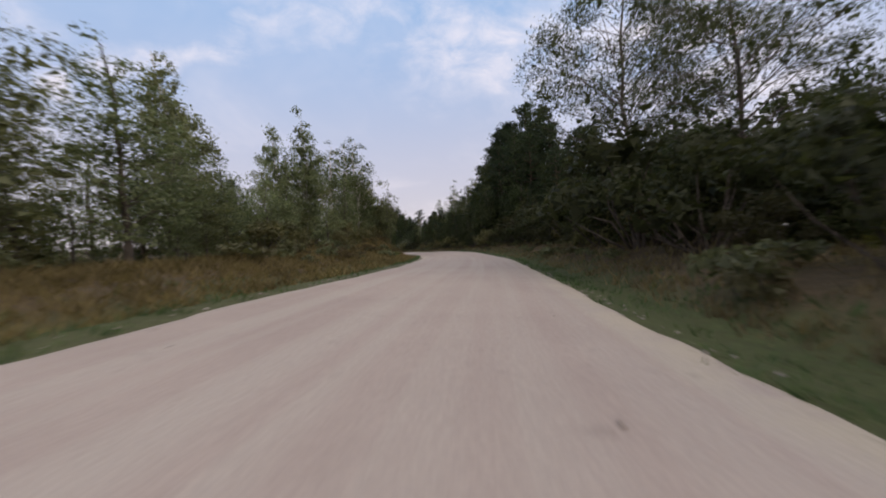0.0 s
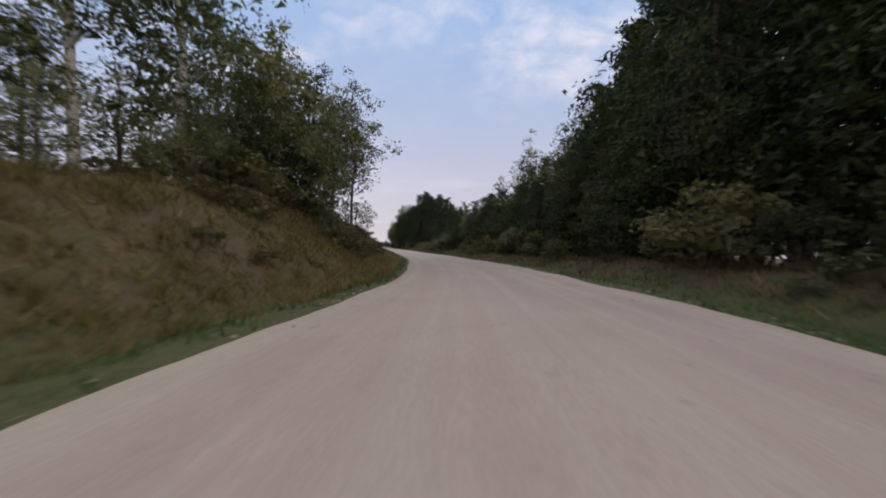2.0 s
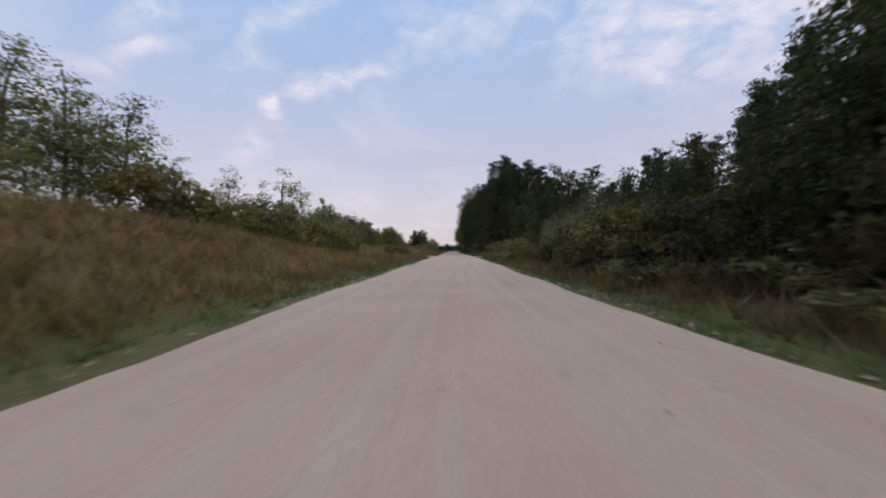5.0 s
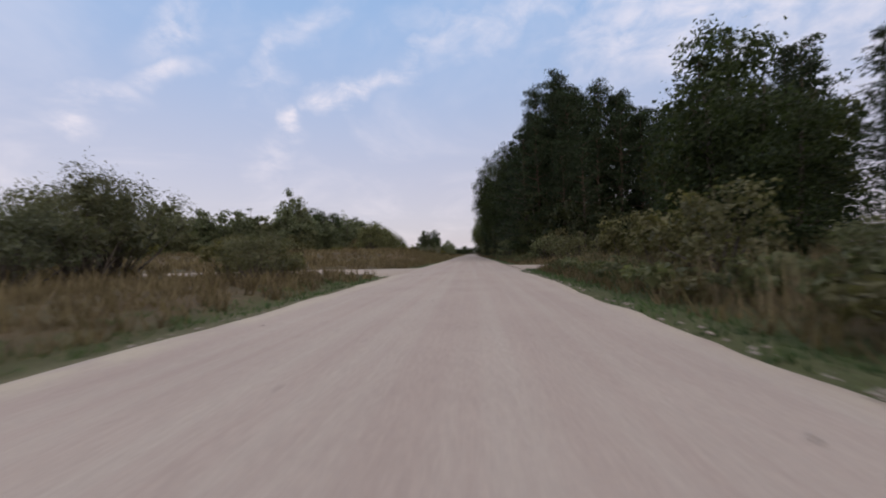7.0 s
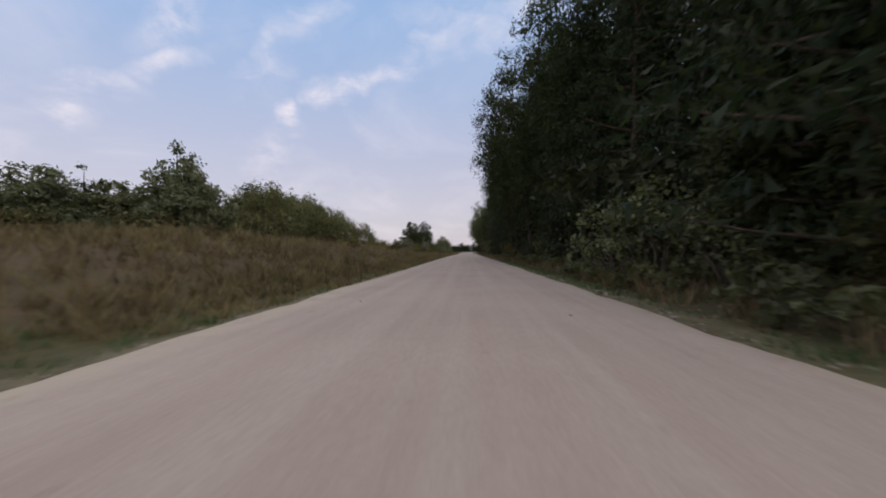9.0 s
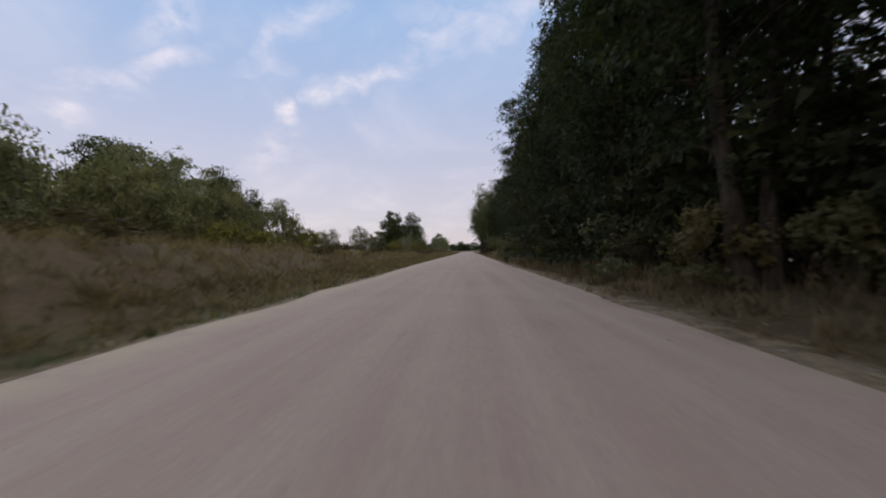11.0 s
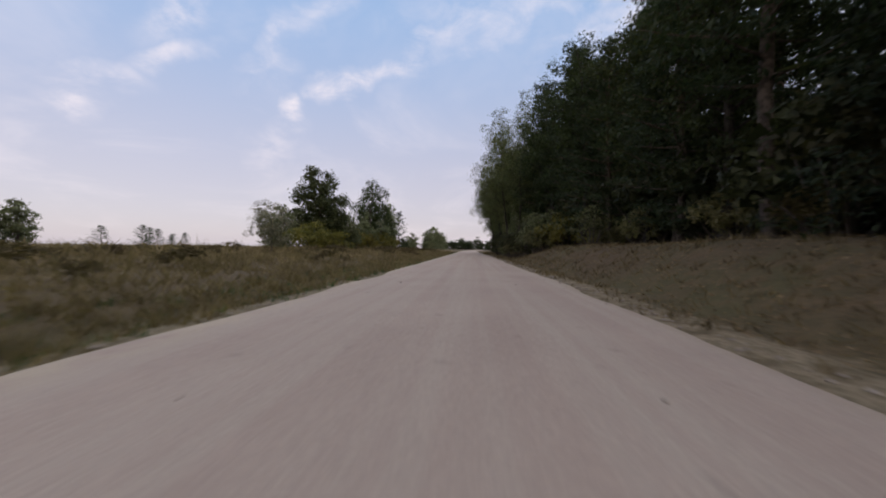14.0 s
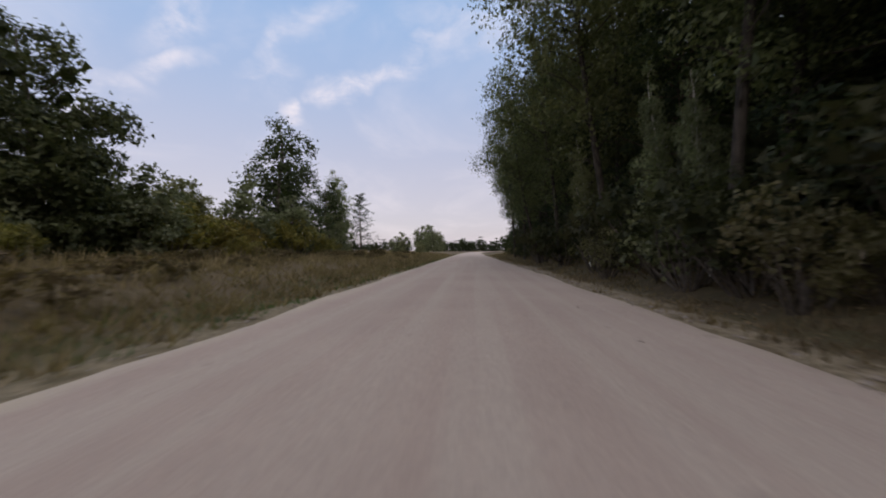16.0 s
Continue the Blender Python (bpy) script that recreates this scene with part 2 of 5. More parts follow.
M = {
    "gravel": surface("pale_gravel", gravel, 0.95, 0.008, 26.0),
    "soil": surface("field_soil", soil, 1.0, 0.06, 6.0),
    "track": surface("track_sand", plain((0.41, 0.342, 0.288), (0.36, 0.297, 0.242), 0.9), 0.95, 0.02, 12.0),
    "stone": surface("field_stone", plain((0.20, 0.17, 0.15), (0.33, 0.29, 0.26), 9.0), 0.9, 0.01, 20.0),
    "oak_leaf": surface("broad_leaf", leaf_colour((0.019, 0.030, 0.012), (0.058, 0.078, 0.029), (0.068, 0.068, 0.026)), 0.6, leafy=True),
    "birch_leaf": surface("birch_leaf", leaf_colour((0.100, 0.124, 0.066), (0.212, 0.238, 0.130), (0.19, 0.165, 0.07)), 0.55, leafy=True),
    # grey-green of the field wood, with some distance haze put into the colour
    "hazy_grove_leaf": surface("hazy_grove_leaf", leaf_colour((0.098, 0.114, 0.070), (0.190, 0.208, 0.132), (0.19, 0.18, 0.10)), 0.9, leafy=True),
    "alder_leaf": surface("alder_leaf", leaf_colour((0.030, 0.042, 0.018), (0.085, 0.095, 0.042), (0.10, 0.085, 0.035)), 0.6, leafy=True),
    "weed_leaf": surface("weed_leaf", leaf_colour((0.075, 0.085, 0.045), (0.19, 0.20, 0.115), (0.14, 0.10, 0.05)), 0.6, leafy=True),
    "wood": surface("weathered_wood", bark_colour((0.13, 0.115, 0.10), (0.27, 0.25, 0.225), 9.0), 0.9, 0.006, 30.0),
    "shrub_leaf": surface("shrub_leaf", leaf_colour((0.080, 0.080, 0.038), (0.190, 0.176, 0.088), (0.16, 0.115, 0.055)), 0.6, leafy=True),
    "willow_leaf": surface("willow_leaf", leaf_colour((0.060, 0.068, 0.042), (0.150, 0.158, 0.105), (0.14, 0.13, 0.07)), 0.55, leafy=True),
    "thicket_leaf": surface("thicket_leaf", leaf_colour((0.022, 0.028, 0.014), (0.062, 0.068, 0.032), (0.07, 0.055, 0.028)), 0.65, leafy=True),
    "airy_leaf": surface("airy_leaf", leaf_colour((0.066, 0.084, 0.042), (0.150, 0.172, 0.086), (0.15, 0.13, 0.055)), 0.55, leafy=True),
    "young_leaf": surface("young_leaf", leaf_colour((0.110, 0.136, 0.070), (0.235, 0.262, 0.140), (0.21, 0.185, 0.08)), 0.55, leafy=True),
    "bank_grass": surface("bank_grass", leaf_colour((0.108, 0.082, 0.039), (0.265, 0.202, 0.100)), 0.8, leafy=True),
    "rust_grass": surface("rust_grass", leaf_colour((0.150, 0.108, 0.062), (0.340, 0.255, 0.150)), 0.8, leafy=True),
    "tall_leaf": surface("tall_leaf", leaf_colour((0.062, 0.080, 0.036), (0.150, 0.168, 0.078), (0.15, 0.14, 0.06)), 0.6, leafy=True),
    "dark_bark": surface("dark_bark", bark_colour((0.022, 0.019, 0.016), (0.060, 0.050, 0.042), 6.0), 0.95, 0.012, 18.0),
    "silver_leaf": surface("silver_leaf", leaf_colour((0.12, 0.118, 0.090), (0.27, 0.262, 0.20)), 0.5, leafy=True),
    "field_leaf": surface("field_bush_leaf", leaf_colour((0.092, 0.098, 0.045), (0.185, 0.184, 0.090)), 0.6, leafy=True),
    "heath_leaf": surface("heath_leaf", leaf_colour((0.060, 0.050, 0.025), (0.140, 0.110, 0.058), (0.13, 0.09, 0.05)), 0.7, leafy=True),
    "heath_grass": surface("heath_grass", leaf_colour((0.125, 0.099, 0.056), (0.285, 0.225, 0.135)), 0.8, leafy=True),
    "yellow_leaf": surface("yellowing_leaf", leaf_colour((0.10, 0.105, 0.026), (0.21, 0.19, 0.05), (0.20, 0.14, 0.04)), 0.55, leafy=True),
    "needle": surface("spruce_needle", leaf_colour((0.012, 0.022, 0.012), (0.036, 0.050, 0.024)), 0.65, leafy=True),
    "pine_needle": surface("pine_needle", leaf_colour((0.019, 0.034, 0.018), (0.052, 0.070, 0.037)), 0.6, leafy=True),
    "bark": surface("grey_bark", bark_colour((0.055, 0.045, 0.038), (0.13, 0.11, 0.095), 6.0), 0.95, 0.012, 18.0),
    "pale_bark": surface("pale_pine_bark", bark_colour((0.17, 0.135, 0.10), (0.36, 0.30, 0.235), 5.0), 0.9, 0.010, 16.0),
    "birch_bark": surface("birch_bark", birch_bark, 0.8, 0.005, 18.0),
    "pine_bark": surface("pine_bark", pine_bark, 0.95, 0.02, 12.0),
    "dry_grass": surface("dry_grass", leaf_colour((0.105, 0.077, 0.047), (0.240, 0.188, 0.118)), 0.8, leafy=True),
    "green_grass": surface("verge_grass", leaf_colour((0.046, 0.088, 0.038), (0.118, 0.172, 0.074)), 0.8, leafy=True),
    "litter": surface("fallen_leaf", leaf_colour((0.10, 0.065, 0.04), (0.34, 0.25, 0.17)), 0.8, leafy=True),
    "straw": surface("straw_stalk", leaf_colour((0.20, 0.15, 0.09), (0.36, 0.29, 0.20)), 0.8, leafy=True),
}


# ---- the lie of the land ----
ROAD_Y = np.array([-420, -260, -200, -165, -150, -130, -116, -104, -94, -80, -60, -30, 4, 55, 140, 226, 320, 400, 480, 560, 700, 1000.0])
ROAD_X = np.array([-155, -74, -42.2, -25.2, -17.9, -10.0, -6.7, -4.5, -3.4, -2.1, -1.6, -1.1, -0.55, -0.1, -0.4, -0.1, -0.3, 0.2, 4.5, 16.0, 48, 130.0])
_slope = np.gradient(ROAD_X, ROAD_Y)


def road_x(y):
    """The road's middle at y (a smooth curve through its stations)."""
    y = np.asarray(y, float)
    i = np.clip(np.searchsorted(ROAD_Y, y) - 1, 0, len(ROAD_Y) - 2)
    h = ROAD_Y[i + 1] - ROAD_Y[i]
    t = np.clip((y - ROAD_Y[i]) / h, 0, 1)
    return ((2 * t**3 - 3 * t**2 + 1) * ROAD_X[i] + (t**3 - 2 * t**2 + t) * h * _slope[i]
            + (3 * t**2 - 2 * t**3) * ROAD_X[i + 1] + (t**3 - t**2) * h * _slope[i + 1])


def road_lean(y):
    """Turns breadth across the road into breadth along x: 1 / cosine of its heading, and a little wider in the bend."""
    g = (road_x(np.asarray(y, float) + 1) - road_x(np.asarray(y, float) - 1)) / 2
    wide = np.interp(y, [-170, -150, -138, -128, -116, -106, -95, -60, 0], [1.0, 0.98, 1.08, 1.13, 1.1, 0.95, 0.93, 0.97, 1.0])
    return np.sqrt(1 + g * g) * wide


def smooth(a, b, v):
    t = np.clip((v - a) / (b - a), 0, 1)
    return t * t * (3 - 2 * t)


def half_width(side, y):
    """Breadth of the gravel from the road's middle to its edge."""
    if side < 0:
        return np.interp(y, [-166, -142, -130, -118, -106, -82, -57, 4, 115, 190], [3.7, 4.0, 4.4, 4.1, 3.85, 4.05, 3.95, 4.55, 4.6, 4.2])
    return np.interp(y, [-169, -143, -131, -118, -105, -56, 4, 116, 190], [4.4, 4.3, 3.75, 4.15, 4.0, 4.1, 4.05, 4.2, 3.85])


def tilt_z(off, y):
    """The road leans into its two bends."""
    lean = np.interp(y, [-230, -172, -156, -136, -127, -115, -104, -93, -81, -58, -26, 0], [0, 3.0, 3.5, 2.8, 1.2, -1.8, -3.0, -2.9, -1.2, -1.5, 0, 0])
    pivot = np.interp(y, [-172, -150, -135, -110, -85, -60, 0], [2.0, 0.3, -0.7, -1.4, -1.0, -0.4, 0.6])
    return -(np.clip(off, -6, 6) - pivot) * np.tan(np.radians(lean)) * smooth(16, 7, np.abs(off))


def lumps(x, y):
    return (np.sin(x * 0.31 + 1.3 * np.sin(y * 0.17)) * np.sin(y * 0.23 + 0.7) + 0.6 * np.sin(x * 0.83 + y * 0.55) * np.sin(y * 0.71 - x * 0.2))


def ground_z(x, y):
    """Height of the ground at (x, y)."""
    x, y = np.asarray(x, float), np.asarray(y, float)
    off = (x - road_x(y)) / road_lean(y)
    left = np.interp(y, [-175, -150, -125, -108, -60, -35, -12, 12, 50, 65, 100, 130, 165, 400], [0.6, 1.0, 2.0, 3.3, 3.3, 2.2, 0.5, 0.15, 0.35, 2.0, 1.9, 1.1, 0.5, 0.4])
    right = np.interp(y, [-175, -150, -125, -100, 0, 20, 120, 165, 185, 212, 225, 260], [0.5, 1.2, 1.2, 0.5, 0.3, 0.1, 0.25, 0.5, 1.7, 1.7, 0.5, 0.3])
    z = left * smooth(-5.4, -12.0, off) + right * smooth(5.0, 9.5, off)
    z = z - 0.16 * np.exp(-((np.abs(off) - 5.6) / 0.9) ** 2)
    z = z + 0.10 * lumps(x, y) * smooth(5.0, 9.0, np.abs(off))
    # two side tracks meet the road here
    for side, y0 in ((-1, 29.8), (1, 33.7)):
        w = smooth(6.5, 3.5, np.abs(y - y0)) * smooth(3.5, 5.0, side * off) * smooth(60, 40, side * off)
        z = z * (1 - w) + 0.0 * w
    far = smooth(200, 900, np.hypot(x, y - 60))
    z = z * (1 - far)
    return z + tilt_z(off, y) - 0.08 * smooth(0.5, 4.4, np.abs(off)) - 0.07 * smooth(4.4, 3.8, np.abs(off))


def lush(off, y):
    """How green the verge is: greener along the first bend, sandy and dry further on."""
    right = np.interp(y, [-120, 30, 60, 100], [0.85, 0.75, 0.35, 0.1])
    left = np.interp(y, [-120, 30, 80], [0.75, 0.5, 0.22])
    return np.where(off > 0, right, left)


def mesh_of(name, verts, faces, mat, shade=False):
    """A mesh from arrays: verts (n, 3), faces (m, 3 or 4)."""
    verts, faces = np.asarray(verts, np.float32), np.asarray(faces, np.int32)
    me = bpy.data.meshes.new(name)
    me.vertices.add(len(verts))
    me.vertices.foreach_set("co", verts.ravel())
    k = faces.shape[1]
    me.loops.add(faces.size)
    me.loops.foreach_set("vertex_index", faces.ravel())
    me.polygons.add(len(faces))
    me.polygons.foreach_set("loop_start", np.arange(0, faces.size, k, dtype=np.int32))
    me.polygons.foreach_set("use_smooth", np.full(len(faces), shade))
    me.update(calc_edges=True)
    me.materials.append(mat)
    return me


def grid_faces(rows, cols):
    a = (np.arange(rows - 1)[:, None] * cols + np.arange(cols - 1)[None]).ravel()
    return np.stack([a, a + 1, a + cols + 1, a + cols], 1)


def build_ground():
    ys = np.concatenate([[-2500, -1500, -900, -600, -420, -330, -270, -230], np.arange(-200, 340, 1.6), np.arange(340, 520, 12), [600, 750, 1000, 1500, 2500, 4000]])
    offs = np.concatenate([-np.array([3500, 1800, 900, 500, 320, 220, 160, 120, 95, 75, 60, 50, 42, 36, 31, 27, 24, 21, 18.5, 16.5]), np.arange(-15, 15.1, 0.75), np.array([16.5, 18.5, 21, 24, 27, 31, 36, 42, 50, 60, 75, 95, 120, 160, 220, 320, 500, 900, 1800, 3500])])
    Y, O = np.meshgrid(ys, offs, indexing="ij")
    X = road_x(Y) + O * np.where(np.abs(O) < 60, road_lean(Y), 1.0)
    V = np.stack([X, Y, ground_z(X, Y)], -1).reshape(-1, 3)
    ob = new("ground", mesh_of("ground", V, grid_faces(len(ys), len(offs)), M["soil"], True))
    at = ob.data.attributes.new("across", "FLOAT", "POINT")
    at.data.foreach_set("value", O.ravel().astype(np.float32))
    at = ob.data.attributes.new("lush", "FLOAT", "POINT")
    at.data.foreach_set("value", lush(O, Y).ravel().astype(np.float32))
    return tagged(ob, "dry brown field soil under grass beside a gravel road", "ground", kind="structure")


def build_road():
    rng = np.random.default_rng(3)
    ys = np.concatenate([np.arange(-400, -200, 6), np.arange(-200, 340, 0.5), np.arange(340, 900, 6)])
    cols = np.array([-4.25, -3.9, -3.5, -2.8, -1.9, -1.0, 0, 1.0, 1.9, 2.8, 3.5, 3.9, 4.25])
    ragL = np.convolve(rng.normal(0, 1, len(ys) + 14), np.ones(7) / 7, "same")[7:-7]
    ragR = np.convolve(rng.normal(0, 1, len(ys) + 14), np.ones(7) / 7, "same")[7:-7]
    O = np.repeat(cols[None], len(ys), 0)
    k = smooth(3.0, 4.0, np.abs(O))
    wave = 0.05 * np.sin(ys * 0.37) + 0.04 * np.sin(ys * 0.83 + 1.0)
    O = O * np.where(O < 0, half_width(-1, ys)[:, None], half_width(1, ys)[:, None]) / 4.25
    O = O + k * np.where(O < 0, (ragL * 0.2 + wave * 0.6)[:, None], (ragR * 0.2 - wave[::-1] * 0.6)[:, None])
    X = road_x(ys)[:, None] + O * road_lean(ys)[:, None]
    Y = np.repeat(ys[:, None], len(cols), 1)
    rut = -0.018 * (np.exp(-((O + 1.5) / 0.35) ** 2) + np.exp(-((O - 0.2) / 0.35) ** 2) + np.exp(-((O - 1.9) / 0.35) ** 2))
    Z = 0.03 - 0.06 * smooth(0.5, 4.4, np.abs(O)) - 0.02 * (O / 4.3) ** 2 + rut + 0.012 * np.sin(Y * 0.9 + O * 2) * np.sin(O * 1.7 + Y * 0.31)
    Z = Z - 0.13 * smooth(3.85, 4.3, np.abs(cols))[None]
    Z = Z + tilt_z(O, Y)
    ob = new("road", mesh_of("road", np.stack([X, Y, Z], -1).reshape(-1, 3), grid_faces(len(ys), len(cols)), M["gravel"], True))
    at = ob.data.attributes.new("across", "FLOAT", "POINT")
    at.data.foreach_set("value", O.ravel().astype(np.float32))
    return tagged(ob, "pale grey-beige gravel road with worn wheel tracks", "road", kind="structure")


def build_track(side, y0, length, name):
    """A side track that fans out into the road."""
    rng = np.random.default_rng(int(y0))
    s = np.arange(2.2, length, 0.7)
    cols = np.linspace(-1, 1, 9)
    half = (4.6 if side < 0 else 2.4) + 5.5 * np.exp(-(s - 3.6) / 1.9)
    rag = np.convolve(rng.normal(0, 1, len(s) + 10), np.ones(5) / 5, "same")[5:-5]
    Y = y0 + cols[None] * (half[:, None] + 0.25 * rag[:, None] * np.abs(cols[None]))
    X = side * s[:, None] * np.ones(9)[None] + road_x(y0)
    Z = ground_z(X, Y) + 0.05 - 0.10 * np.abs(cols[None]) ** 6
    Z = np.where(s[:, None] < 4.6, np.minimum(Z, 0.004 - 0.08 * smooth(0.5, 4.4, s[:, None])), Z)
    F = grid_faces(len(s), 9)
    if side < 0:
        F = F[:, ::-1]
    ob = new(name, mesh_of(name, np.stack([X, Y, Z], -1).reshape(-1, 3), F[:, ::-1], M["track"], True))
    at = ob.data.attributes.new("across", "FLOAT", "POINT")
    at.data.foreach_set("value", (np.ones_like(X) * 3.0).ravel().astype(np.float32))
    return tagged(ob, "narrow sandy side track joining the gravel road", "road", kind="structure")


build_ground()
build_road()
build_track(-1, 29.8, 60, "road_side_track")
build_track(1, 33.7, 40, "road_side_track")


# ---- plants ----
def tube(points, radii, sides=6):
    """Verts and quads of a tapered tube along points."""
    P, R = np.asarray(points, float), np.asarray(radii, float)
    d = np.gradient(P, axis=0)
    d /= np.linalg.norm(d, axis=1)[:, None] + 1e-9
    ref = np.where(np.abs(d[:, 2:3]) > 0.9, np.array([[1.0, 0, 0]]), np.array([[0, 0, 1.0]]))
    a = np.cross(d, ref)
    a /= np.linalg.norm(a, axis=1)[:, None] + 1e-9
    b = np.cross(d, a)
    th = np.linspace(0, 2 * np.pi, sides, endpoint=False)
    ring = P[:, None] + R[:, None, None] * (np.cos(th)[None, :, None] * a[:, None] + np.sin(th)[None, :, None] * b[:, None])
    i, j = np.meshgrid(np.arange(len(P) - 1), np.arange(sides), indexing="ij")
    jn = (j + 1) % sides
    F = np.stack([i * sides + j, i * sides + jn, (i + 1) * sides + jn, (i + 1) * sides + j], -1).reshape(-1, 4)
    return ring.reshape(-1, 3), F


def joined(pieces):
    V, F, k = [], [], 0
    for v, f in pieces:
        V.append(v)
        F.append(f + k)
        k += len(v)
    return np.concatenate(V), np.concatenate(F)


def unit(v):
    return v / (np.linalg.norm(v, axis=-1, keepdims=True) + 1e-9)


def cards(rng, P, N, size, aspect=0.6, droop=0.0, along=None, loose=0.7, whole=False):
    """A leaf at each point, its face turned loosely towards N: a small three-cornered blade, or a whole one folded along its rib."""
    n = len(P)
    N = unit(N + rng.normal(0, loose, (n, 3)))
    a = rng.normal(0, 1, (n, 3)) if along is None else along + rng.normal(0, 0.45, (n, 3))
    a[:, 2] -= droop
    a = unit(a - (a * N).sum(1, keepdims=True) * N)
    b = np.cross(N, a)
    L = size * rng.uniform(0.6, 1.4, (n, 1))
    W = L * aspect * rng.uniform(0.75, 1.25, (n, 1))
    q = rng.uniform(-0.3, 0.3, (n, 1))
    if not whole:
        V = np.stack([P + a * L * 0.5, P - a * L * 0.5 + b * W * 0.3, P + a * L * q - b * W * 0.7], 1).reshape(-1, 3)
        return V, np.arange(3 * n).reshape(-1, 3)
    fold = N * L * rng.uniform(-0.18, 0.18, (n, 1))
    V = np.stack([P - a * L * 0.5, P + a * L * q * 0.5 - b * W * 0.5 + fold, P + a * L * 0.5, P + a * L * q * 0.5 + b * W * 0.5 + fold], 1).reshape(-1, 3)
    return V, np.arange(4 * n).reshape(-1, 4)


def mass(rng, c, rad, n, bumps=7, bump=0.5, stray=0.10):
    """Leaf points and their outward ways on one leaf mass: a lumpy cushion of smaller bumps with gaps between them."""
    B = unit(rng.normal(0, 1, (bumps, 3)))
    B[:, 2] = np.where(B[:, 2] < -0.45, -B[:, 2], B[:, 2])
    w = rng.integers(0, bumps, n)
    size = bump * rng.uniform(0.7, 1.3, bumps)
    u = unit(rng.normal(0, 1, (n, 3)))
    u = np.where((u * B[w]).sum(1, keepdims=True) < -0.3, -u, u)
    shell = 1 - np.abs(rng.normal(0, 0.22, (n, 1)))
    shell = np.where(rng.uniform(0, 1, (n, 1)) < stray, rng.uniform(1.0, 1.55, (n, 1)), shell)
    off = (B[w] * (1 - bump * 0.75) * rng.uniform(0.8, 1.12, bumps)[w][:, None] + u * size[w][:, None] * shell) * rad
    return c + off, unit(u * 0.9 + B[w] * 0.4 + np.array([0, 0, 0.3]))


def heart(rng, c, rad, n):
    """Points of the dense inner foliage of one leaf mass."""
    return c + unit(rng.normal(0, 1, (n, 3))) * rng.uniform(0, 0.62, (n, 1)) * rad


def plant(name, wood, wood_mat, leaf, leaf_mat, label, category, H):
    """Trunk and crown under one root, brought to the height H."""
    k = H / np.percentile(leaf[0][:, 2], 99.7)
    wood, leaf = (wood[0] * k, wood[1]), (leaf[0] * k, leaf[1])
    root = tagged(new(name), label, category)
    for part_name, (V, F), mat, shade in (("trunk", wood, wood_mat, True), ("crown", leaf, leaf_mat, False)):
        ob = new(part_name, mesh_of(part_name, V, F, mat, shade))
        ob.parent = root
    return root


